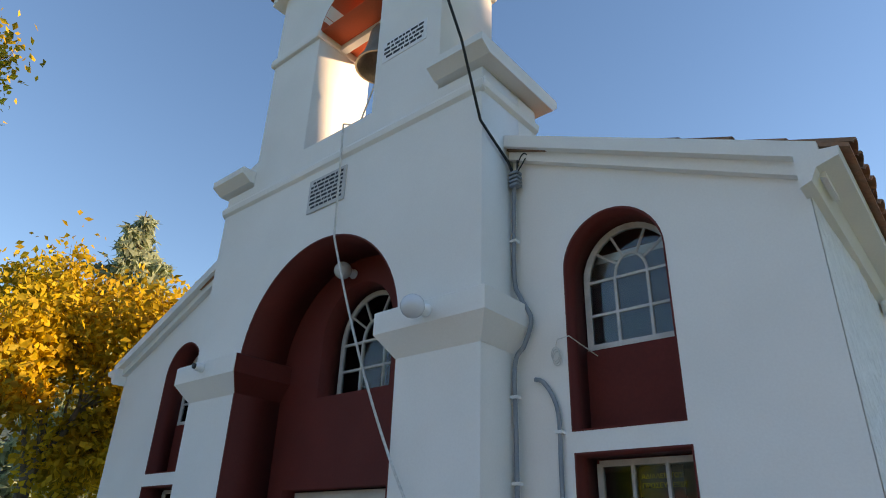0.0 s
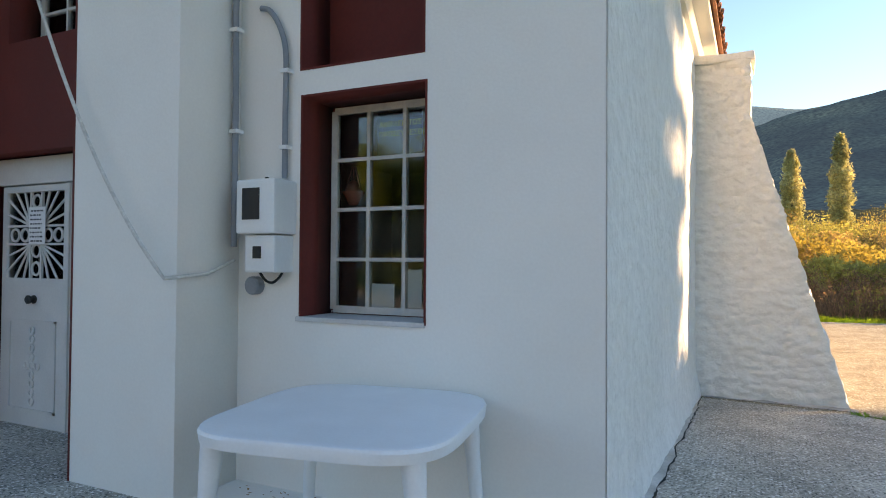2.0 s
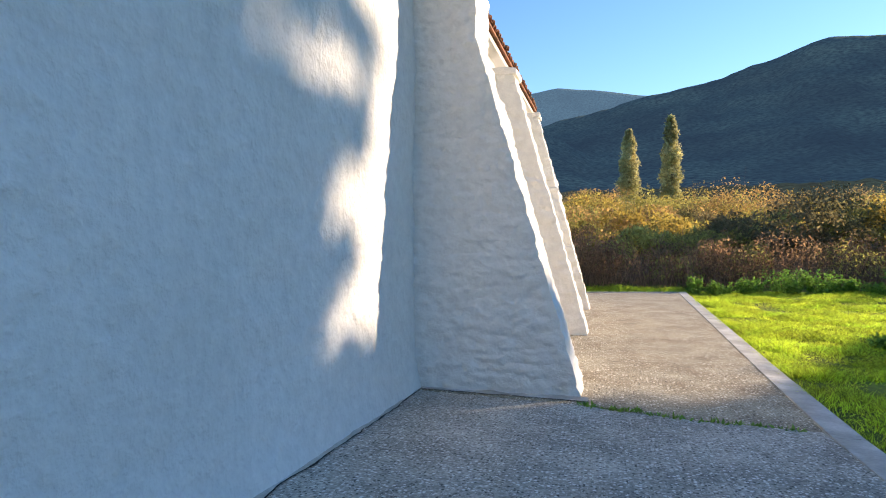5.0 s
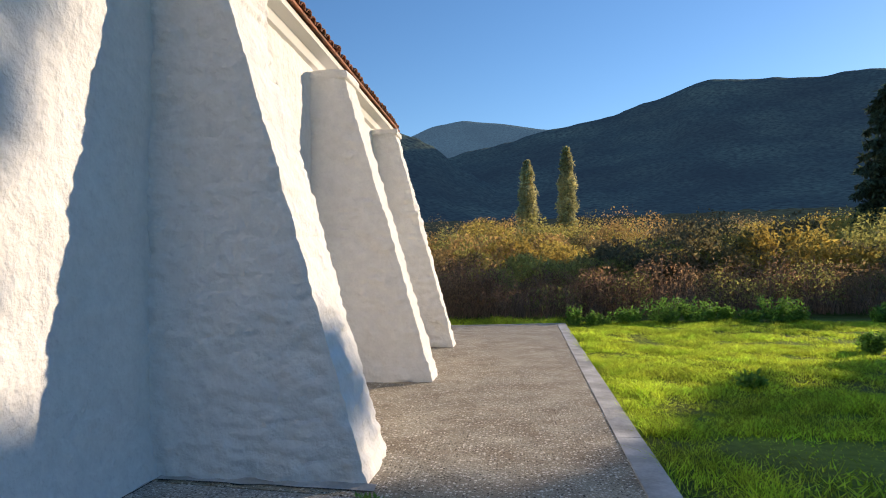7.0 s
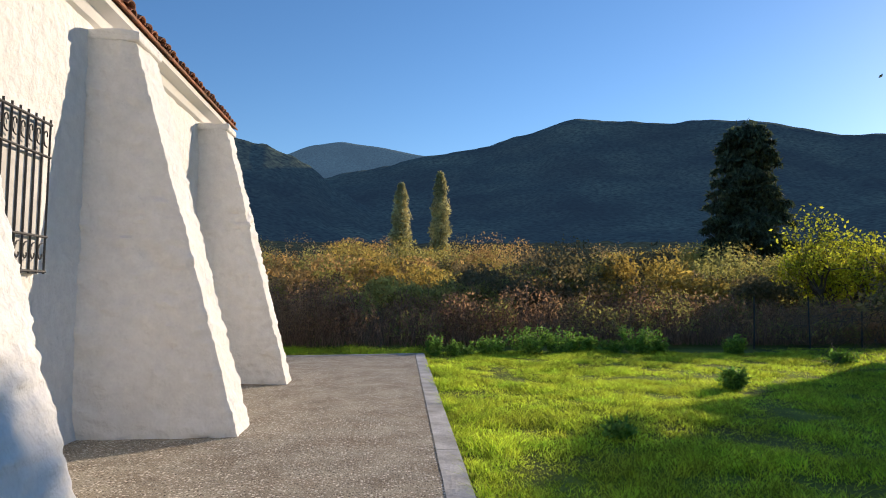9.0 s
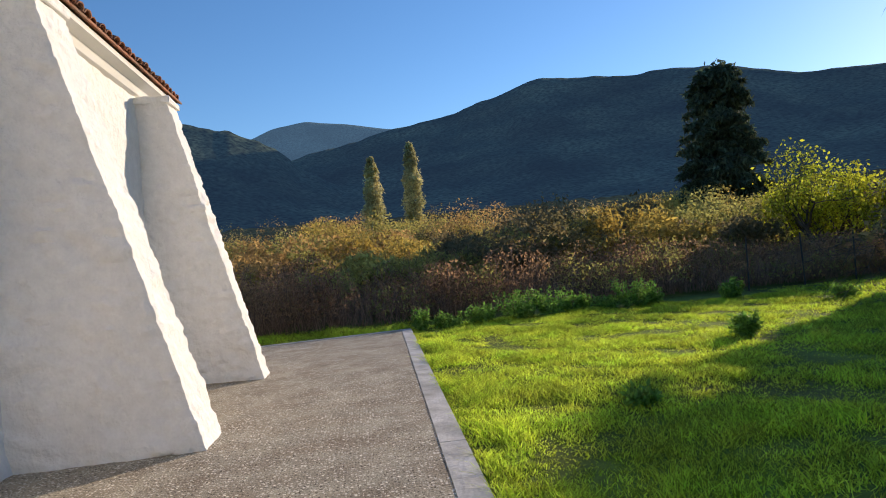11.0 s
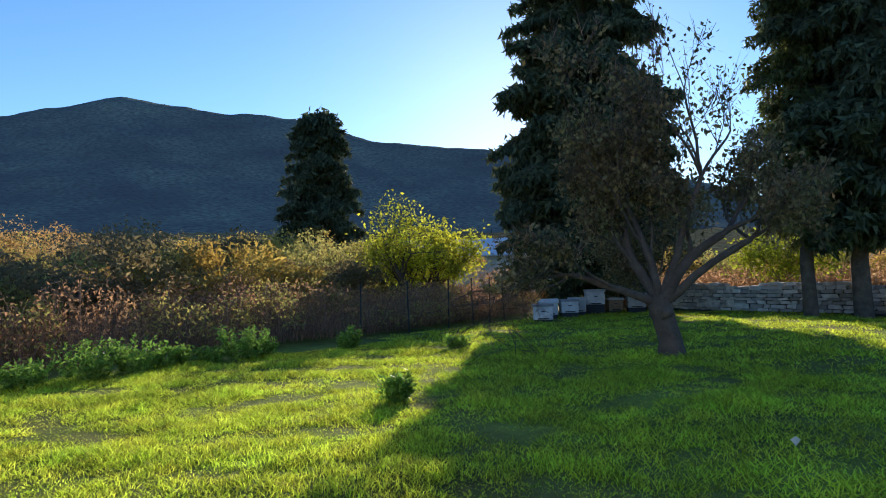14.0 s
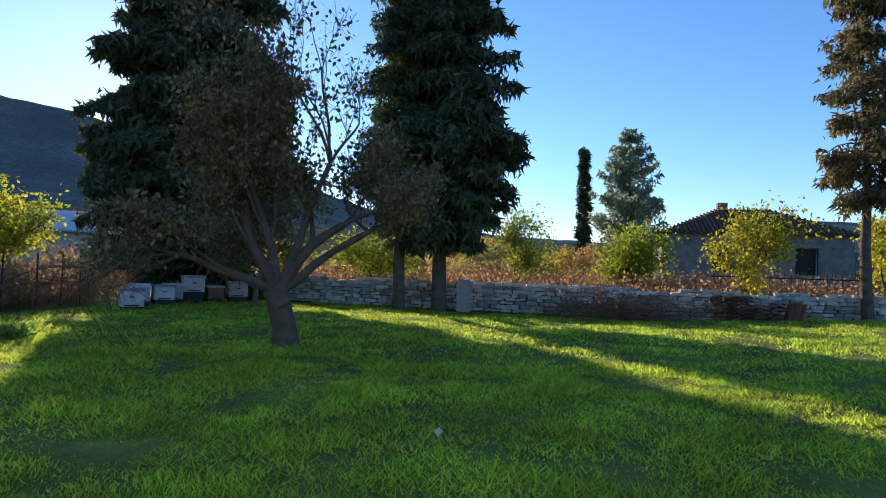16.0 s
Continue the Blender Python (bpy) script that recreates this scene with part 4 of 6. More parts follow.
def side_lamp():
    t = thing("wall_lamp", "small bulkhead lamp under the side eaves", "lamp", (0.02, 2.35, 3.88))
    bm = bmesh.new()
    lathe(bm, [(0.07, 0), (0.075, 0.02), (0.05, 0.05)], 18, Matrix.Rotation(radians(90), 4, "Y"))
    part("holder", bm, M_BOX, t)
    bm = bmesh.new()
    bmesh.ops.create_uvsphere(bm, u_segments=20, v_segments=12, radius=0.085, matrix=Matrix.Translation((0.11, 0, -0.01)))
    smooth(part("globe", bm, M_GLOBE, t), 80)


side_lamp()


def build_bell():
    b = thing("bell", "bronze church bell hanging in the belfry arch", "bell", (CX + 0.22, -0.09, 7.05))
    bm = bmesh.new()
    lathe(bm, [(0.02, 0.62), (0.13, 0.60), (0.17, 0.52), (0.19, 0.35), (0.235, 0.15), (0.31, 0.02), (0.315, 0.0), (0.29, 0.0), (0.22, 0.14), (0.16, 0.4), (0.02, 0.5)], 28)
    smooth(part("bell_body", bm, M_BRONZE, b), 50)
    bm = bmesh.new()
    block(bm, -0.04, 0.04, -0.03, 0.03, 0.6, 0.7, 0.01)
    part("yoke", bm, M_IRON, b)
    bm = bmesh.new()
    tube(bm, [(0, 0, 0.5), (0.02, 0, 0.2), (0.03, 0, 0.02)], [0.012, 0.015, 0.04], 8)
    part("clapper", bm, M_IRON, b)


build_bell()


def catenary(a, b, sag, k=20):
    a, b = Vector(a), Vector(b)
    return [a.lerp(b, i / k) - Vector((0, 0, sag * 4 * (i / k) * (1 - i / k))) for i in range(k + 1)]


def rope(name, label, pts, r, mat, category="rope"):
    bm = bmesh.new()
    tube(bm, pts, r, 7)
    return tagged(smooth(part(name, bm, mat), 70), label, category)


# bell rope: out over the belfry sill, down the tower face, then across to the meter corner
rope_pts = [Vector(p) for p in ((CX + 0.24, -0.1, 7.05), (CX + 0.2, TY + 0.15, 6.1), (CX + 0.18, TY - 0.05, 6.0), (CX + 0.22, TY - 0.06, 5.4), (CX + 0.25, TY - 0.06, 4.75))]
rope_pts += catenary((CX + 0.27, TY - 0.07, 4.6), (-2.2, TY - 0.1, 1.42), 0.40, 26)
rope_pts += [Vector((-2.19, -0.28, 1.44)), Vector((-2.19, -0.07, 1.52))]
rope("bell_rope", "thin white bell rope slung from belfry to pillar", rope_pts, 0.011, M_ROPE)
# overhead supply cable to the corner of the tower
rope("supply_cable", "black overhead cable running down to the tower corner", [(-2.1, -2.9, 8.9), (-2.2, -0.8, 5.9), (-2.2, -0.52, 5.2), (-2.19, -0.12, 4.97), (-2.17, -0.07, 4.85)], 0.013, M_BLACK, "cable")
cl = thing("cable_clamp", "grey insulated clamp with tangled cable ends", "cable clamp", (-2.16, -0.06, 4.82))
bm = bmesh.new()
for k in range(4):
    block(bm, -0.04, 0.05, -0.05, 0.03, -0.09 + k * 0.04, -0.065 + k * 0.04, 0.004)
part("clamp_body", bm, M_PVC, cl)
bm = bmesh.new()
for k in range(5):
    rr = random.Random(k)
    tube(bm, catenary((0.02, -0.03, 0.02), (rr.uniform(0.02, 0.14), -0.02, rr.uniform(0.02, 0.2)), rr.uniform(-0.1, 0.15), 8), 0.006, 5)
part("loose_wires", bm, M_BLACK, cl)


def conduit(pts, r, label, clips):
    c = thing("conduit", label, "conduit", pts[0])
    base = Vector(pts[0])
    bm = bmesh.new()
    dense = []
    P = [Vector(p) for p in pts]
    for i in range(len(P) - 1):
        p0, p1, p2, p3 = P[max(i - 1, 0)], P[i], P[i + 1], P[min(i + 2, len(P) - 1)]
        for k in range(6):
            t = k / 6
            dense.append(0.5 * (2 * p1 + (p2 - p0) * t + (2 * p0 - 5 * p1 + 4 * p2 - p3) * t * t + (3 * p1 - p0 - 3 * p2 + p3) * t ** 3) - base)
    dense.append(P[-1] - base)
    tube(bm, dense, r, 10)
    smooth(part("pipe", bm, M_PVC, c), 60)
    for z in clips:
        near = min(dense, key=lambda q: abs(q.z + base.z - z))
        bm = bmesh.new()
        block(bm, near.x - r - 0.012, near.x + r + 0.012, near.y - r - 0.006, near.y + r + 0.02, near.z - 0.012, near.z + 0.012, 0.003)
        part("clip", bm, M_BOX, c)


conduit([(-2.17, -0.06, 4.85), (-2.185, -0.06, 4.3), (-2.185, -0.06, 3.85), (-2.12, -0.07, 3.68), (-2.04, -0.06, 3.5), (-2.1, -0.07, 3.3), (-2.185, -0.08, 3.15), (-2.185, -0.08, 2.6), (-2.185, -0.08, 2.0), (-2.185, -0.08, 1.6)], 0.019, "grey plastic conduit down the pillar flank", (4.2, 2.9, 2.3))
conduit([(-2.04, -0.03, 3.03), (-1.97, -0.03, 3.0), (-1.89, -0.03, 2.88), (-1.85, -0.03, 2.72), (-1.85, -0.03, 2.4), (-1.85, -0.03, 2.0)], 0.017, "short grey conduit bending into the wall above the meter", (2.65, 2.2))


def build_meter():
    m = thing("meter_box", "white plastic electricity meter boxes on the wall", "meter box", (-1.92, 0.0, 1.45))
    part("upper_box", boxed(-0.14, 0.14, -0.2, 0.0, 0.22, 0.53, 0.015), M_BOX, m)
    part("lower_box", boxed(-0.10, 0.12, -0.17, 0.0, 0.0, 0.215, 0.015), M_BOX, m)
    part("meter_window", boxed(-0.09, 0.035, -0.206, -0.198, 0.30, 0.48, 0.003), M_DARK, m, "dark meter window")
    part("switch_window", boxed(-0.035, 0.025, -0.176, -0.168, 0.08, 0.15, 0.003), M_DARK, m)
    bm = bmesh.new()
    lathe(bm, [(0.012, 0), (0.012, 0.02), (0.006, 0.022)], 10, Matrix.Translation((-0.0, -0.1, 0.53)))
    part("cap_screw", bm, M_IRON, m)
    bm = bmesh.new()
    tube(bm, catenary((-0.09, -0.05, 0.0), (0.10, -0.06, 0.02), 0.07, 10), 0.008, 6)
    tube(bm, [(-0.12, -0.04, 0.16), (-0.13, -0.06, 0.06), (-0.10, -0.07, 0.02), (-0.09, -0.05, 0.05)], 0.010, 6)
    part("loose_cable", bm, M_BLACK, m)
    bm = bmesh.new()
    lathe(bm, [(0.055, 0), (0.055, 0.05), (0.045, 0.06)], 16, Matrix.Translation((-0.15, 0, -0.08)) @ Matrix.Rotation(radians(90), 4, "X"))
    part("junction_box", bm, M_PVC, m, "round grey junction box")


build_meter()
wl = thing("wire_loop", "small coil of thin wire hanging on the wall", "wire", (-1.86, -0.02, 3.2))
bm = bmesh.new()
for k in range(3):
    tube(bm, [(0.035 * math.cos(a) + 0.01 * k, -0.006 * k, 0.055 * math.sin(a) - 0.02 * k) for a in (2 * math.pi * i / 14 for i in range(15))], 0.004, 5)
tube(bm, [(0, 0, 0.05), (0.02, 0, 0.11), (0.12, 0.0, 0.12), (0.2, 0.28, 0.02)], 0.005, 5)
part("coil", bm, M_ROPE, wl)


def bars_of_text(parent, rows, x0, x1, z_top, step, y, height, seed, mat):
    """Lines of writing too small to read, as short bars, one part a line."""
    rng = random.Random(seed)
    for r in range(rows):
        bm = bmesh.new()
        x = x0 + (0.06 * (x1 - x0) if r in (0, rows - 1) else 0)
        while x < x1 - 0.02:
            w = min(rng.uniform(0.02, 0.09) * (x1 - x0) / 0.5, x1 - x)
            z = z_top - r * step
            block(bm, x, x + w, y - 0.004, y, z - height, z)
            x += w + 0.018
        part("text_line", bm, mat, parent)


pq = thing("stone_plaque", "grey stone plaque with cut dark lettering", "plaque", (0, 0, 0))
part("slab", boxed(CX - 0.32, CX + 0.27, TY - 0.018, TY, 5.06, 5.47, 0.006), M_STONE_TRIM, pq)
bars_of_text(pq, 7, CX - 0.28, CX + 0.23, 5.43, 0.05, TY - 0.018, 0.024, 3, M_INK)
pt = thing("painted_inscription", "dark inscription painted on white plaster", "inscription", (0, 0, 0))
part("ground_coat", boxed(CX + 0.66, CX + 1.30, TY - 0.008, TY, 6.60, 6.88, 0.002), M_PAPER, pt)
bars_of_text(pt, 4, CX + 0.69, CX + 1.26, 6.85, 0.058, TY - 0.008, 0.028, 4, M_INK)
nt = thing("paper_notice", "white paper notice taped on the door grille", "notice", (0, 0, 0))
part("sheet", boxed(CX - 0.48, CX - 0.27, 0.262, 0.266, 1.64, 1.94), M_PAPER, nt)
bars_of_text(nt, 8, CX - 0.46, CX - 0.30, 1.915, 0.035, 0.262, 0.012, 5, M_INK)


def letters(text, size, mat, m, name="lettering", parent=None):
    cu = bpy.data.curves.new(name, "FONT")
    cu.body, cu.size, cu.extrude = text, size, 0.001
    ob = bpy.data.objects.new(name, cu)
    scene.collection.objects.link(ob)
    me = bpy.data.meshes.new_from_object(ob.evaluated_get(bpy.context.evaluated_depsgraph_get()))
    bpy.data.objects.remove(ob)
    me.transform(m)
    return part(name, me, mat, parent)


sg = thing("window_sign", "black sign with yellow Greek letters behind glass", "sign", (0, 0, 0))
part("board", boxed(-1.46, -1.15, 0.36, 0.37, 2.16, 2.42), M_DARK, sg)
flat = Matrix.Rotation(radians(90), 4, "X")
letters("ΑΔΙΑΛΕΙΠΤΩΣ", 0.044, M_YELLOW, Matrix.Translation((-1.445, 0.355, 2.335)) @ flat, parent=sg)
letters("ΠΡΟΣΕΥΧΕΣΘΕ", 0.044, M_YELLOW, Matrix.Translation((-1.445, 0.355, 2.275)) @ flat, parent=sg)


def build_oil_lamp():
    """A hanging lamp with a pink glass cup on three chains."""
    t = thing("oil_lamp", "pink glass oil lamp hanging behind the window", "oil lamp", LAMP_AT)
    bm = bmesh.new()
    lathe(bm, [(0.012, -0.075), (0.03, -0.07), (0.05, -0.03), (0.068, 0.0), (0.072, 0.012), (0.064, 0.012), (0.045, -0.025)], 20)
    smooth(part("cup", bm, M_PINK, t), 50)
    bm = bmesh.new()
    lathe(bm, [(0.05, 0.014), (0.055, 0.03), (0.03, 0.07), (0.014, 0.085)], 16)
    smooth(part("collar", bm, M_BRASS, t, "pierced reddish metal collar"), 50)
    for k in range(3):
        a = 2 * math.pi * k / 3
        bm = bmesh.new()
        tube(bm, [(0.055 * math.cos(a), 0.055 * math.sin(a), 0.012), (0.01 * math.cos(a), 0.01 * math.sin(a), 0.17)], 0.003, 5)
        part("chain", bm, M_BRASS, t)


LAMP_AT = (-1.69, 0.45, 1.95)
build_oil_lamp()
for k, (x, z, w, h) in enumerate(((-1.45, 1.23, 0.17, 0.15), (-1.24, 1.23, 0.13, 0.24))):
    sh = thing("paper_sheet", "pale paper sheet propped behind the window", "paper", (x, 0.42, z), "papers in the window")
    part("sheet", boxed(-w / 2, w / 2, 0.0, 0.004, 0.0, h, 0.001), M_PAPER, sh)


def build_dry_leaves():
    """Dry leaves and twig ends blown along the whitewashed strip."""
    nr = np.random.default_rng(91)
    n = 90
    x = nr.uniform(-2.15, -0.2, n)
    c = np.stack([x, -0.03 - np.abs(nr.normal(0, 0.09, n)), np.full(n, 0.193)], 1)
    lm = leaf_mesh("dry_leaves", c, 0.035, 0.45, nr, 0.0)
    co = np.empty(len(lm.vertices) * 3, np.float32)
    lm.vertices.foreach_get("co", co)
    co = co.reshape(-1, 3)
    co[:, 2] = 0.191 + np.clip(co[:, 2] - 0.191, 0, None) * 0.3
    lm.vertices.foreach_set("co", co.ravel())
    tagged(part("dry_leaves", lm, M_REED), "brown dry leaves lying along the wall foot", "leaves", kind="stuff")


build_dry_leaves()


def build_table():
    """A stackable plastic garden table with rounded corners."""
    t = thing("plastic_table", "white plastic garden table with rounded corners", "table", (-0.96, -0.62, slope(-0.6) + 0.004))
    t.rotation_euler = (0, 0, radians(10))
    hx, hy = 0.53, 0.545
    def outline(hx, hy, k=48):
        pts = []
        for i in range(k):
            a = 2 * math.pi * i / k
            c, s = math.cos(a), math.sin(a)
            p = 4.2
            pts.append((hx * math.copysign(abs(c) ** (2 / p), c), hy * math.copysign(abs(s) ** (2 / p), s)))
        return pts
    bm = bmesh.new()
    rows = []
    for g, z in ((-0.02, 0.615), (0.0, 0.615), (0.006, 0.655), (0.0, 0.668), (-0.012, 0.672), (-0.04, 0.668)):
        rows.append([bm.verts.new((x, y, z)) for x, y in outline(hx + g, hy + g)])
    for a, b in zip(rows, rows[1:]):
        for i in range(48):
            bm.faces.new((a[i], a[(i + 1) % 48], b[(i + 1) % 48], b[i]))
    bm.faces.new(rows[-1])
    under = [bm.verts.new((x, y, 0.65)) for x, y in outline(hx - 0.02, hy - 0.02)]
    for i in range(48):
        bm.faces.new((under[i], under[(i + 1) % 48], rows[0][(i + 1) % 48], rows[0][i]))
    bm.faces.new(under[::-1])
    smooth(part("tabletop", bm, M_PLASTIC, t), 35)
    for sx in (-1, 1):
        for sy in (-1, 1):
            bm = bmesh.new()
            tube(bm, [(sx * (hx - 0.07), sy * (hy - 0.08), 0.0), (sx * (hx - 0.07), sy * (hy - 0.08), 0.02), (sx * (hx - 0.10), sy * (hy - 0.11), 0.4), (sx * (hx - 0.12), sy * (hy - 0.12), 0.645)], [0.032, 0.03, 0.036, 0.05], 10)
            smooth(part("leg", bm, M_PLASTIC, t), 50)
    return t


build_table()


def build_window_grille():
    g = thing("window_grille", "dark wrought-iron grille over the side window", "window grille", (0.0, 7.39, 1.5))
    bm = bmesh.new()
    block(bm, -0.0, 0.05, -0.5, 0.42, 0.0, 1.26)
    part("shutter", bm, M_FRAME, g, "pale painted shutter")
    for z in (0.02, 0.3, 0.95, 1.22):
        bm = bmesh.new()
        tube(bm, [(0.10, -0.5, z), (0.10, 0.42, z)], 0.012, 6)
        part("rail", bm, M_IRON, g)
    for k in range(9):
        y = -0.48 + k * 0.11
        bm = bmesh.new()
        tube(bm, [(0.10, y, 0.0), (0.10, y, 1.26)], 0.009, 6)
        part("bar", bm, M_IRON, g)
    for k in range(8):
        y = -0.425 + k * 0.11
        for turn in (1, -1):
            bm = bmesh.new()
            # a C-scroll at the top and one at the foot of each bay
            zc = 1.11 if turn > 0 else 0.16
            tube(bm, [(0.10, y + (0.012 + 0.0055 * i) * math.cos(0.62 * i), zc + turn * (0.02 + 0.0085 * i) * math.sin(0.62 * i)) for i in range(9)], 0.006, 5)
            part("scroll", bm, M_IRON, g)


build_window_grille()


def build_crates():
    t = thing("storage_box", "grey plastic box with a yellow wooden board on top", "box", (-7.55, -0.75, slope(-0.75)))
    part("box_body", boxed(-0.55, 0.45, -0.35, 0.35, 0.0, 0.55, 0.02), M_BOX, t)
    part("board", boxed(-0.55, 0.5, -0.4, 0.4, 0.552, 0.62, 0.01), M_WOOD, t, "yellowish wooden board")
    part("white_sheet", boxed(-0.2, 0.3, -0.2, 0.2, 0.622, 0.64, 0.004), M_PAPER, t)


build_crates()


# ---- plants ----
def limbs(rng, start, direction, length, radius, levels, spread, segs, rise=0.1, ratio=0.72, forks=(2, 4)):
    """Branch lines as (points, radii) pairs, and the tips."""
    out, tips = [], []

    def grow(p, d, length, r, level):
        pts, rad = [p.copy()], [r]
        for k in range(segs):
            d = (d + Vector((rng.gauss(0, 0.13), rng.gauss(0, 0.13), rng.gauss(0, 0.10) + rise * 0.3))).normalized()
            p = p + d * length / segs
            pts.append(p.copy())
            rad.append(r * (1 - 0.45 * (k + 1) / segs))
            if level < levels and k >= 1 and rng.random() < 0.5:
                side = (d + Vector((rng.gauss(0, spread), rng.gauss(0, spread), rng.gauss(rise, spread * 0.5)))).normalized()
                grow(p.copy(), side, length * ratio * rng.uniform(0.6, 0.9), rad[-1] * 0.55, level + 1)
        out.append((pts, rad))
        if level >= levels:
            tips.extend(pts[1:])
            return
        for _ in range(rng.randint(*forks)):
            nd = (d + Vector((rng.gauss(0, spread), rng.gauss(0, spread), rng.gauss(rise, spread * 0.6)))).normalized()
            grow(p.copy(), nd, length * ratio * rng.uniform(0.75, 1.15), rad[-1] * 0.72, level + 1)

    grow(Vector(start), Vector(direction).normalized(), length, radius, 0)
    return out, tips


def branch_mesh(name, lines, min_r=0.004):
    """All limbs of one tree as tapered tubes."""
    vs, fs = [], []
    for pts, rad in lines:
        sides = 8 if rad[0] > 0.05 else (5 if rad[0] > 0.015 else 3)
        side = None
        base = len(vs)
        for i, p in enumerate(pts):
            d = (pts[min(i + 1, len(pts) - 1)] - pts[max(i - 1, 0)]).normalized()
            if side is None:
                side = d.orthogonal().normalized()
            side = (side - d * side.dot(d)).normalized()
            up = d.cross(side)
            r = max(rad[i], min_r)
            for k in range(sides):
                a = 2 * math.pi * k / sides
                w = 1 + (0.18 * noise.noise(p * 4 + Vector((k, 0, 0))) if rad[0] > 0.05 else 0)
                vs.append(p + (side * math.cos(a) + up * math.sin(a)) * r * w)
        for i in range(len(pts) - 1):
            for k in range(sides):
                fs.append((base + i * sides + k, base + i * sides + (k + 1) % sides, base + (i + 1) * sides + (k + 1) % sides, base + (i + 1) * sides + k))
    me = raw_mesh(name, np.array([tuple(v) for v in vs]), np.array(fs))
    me.shade_smooth()
    return me


def broad_tree(name, label, at, height, trunk_r, bark, leaf, seed, leaves=9000, leaf_size=0.09, trunk_len=None, spread=0.5, levels=4, rise=0.12, scatter=0.16, lean=(0, 0, 1), width=None, category="tree", stems=1):
    """A broadleaf tree fitted to a height (and width)."""
    rng, nr = random.Random(seed), np.random.default_rng(seed)
    t = thing(name, label, category, at)
    lines, tips = [], []
    for k in range(stems):
        a, out = 2 * math.pi * (k + rng.random() * 0.6) / stems, rng.uniform(0.35, 1.0) if stems > 1 else 0
        ls, ts = limbs(rng, (0, 0, -0.1), Vector(lean) + Vector((out * math.cos(a), out * math.sin(a), 0)), (trunk_len or height * 0.28) * (rng.uniform(0.75, 1.2) if stems > 1 else 1), trunk_r, levels, spread, 4, rise, 0.74)
        lines += ls
        tips += ts
    top = max(p.z for p in tips)
    wide = max(math.hypot(p.x, p.y) for p in tips)
    kz = height / top
    kx = (width / 2 / wide) if width else kz
    def fit(p):
        h = min(1.0, max(0.0, p.z / (height * 0.12)))
        return Vector((p.x * (1 + (kx - 1) * h), p.y * (1 + (kx - 1) * h), p.z * kz))
    lines = [([fit(p) for p in pts], rad) for pts, rad in lines]
    tips = np.array([tuple(fit(p)) for p in tips])
    part("trunk", branch_mesh("trunk", lines), bark, t)
    if leaves:
        c = tips[nr.integers(0, len(tips), leaves)] + nr.normal(0, scatter, (leaves, 3))
        c = c[c[:, 2] > 0.25]
        part("crown", leaf_mesh("crown", c, leaf_size, 0.6, nr, 0.3), leaf, t)
    return t


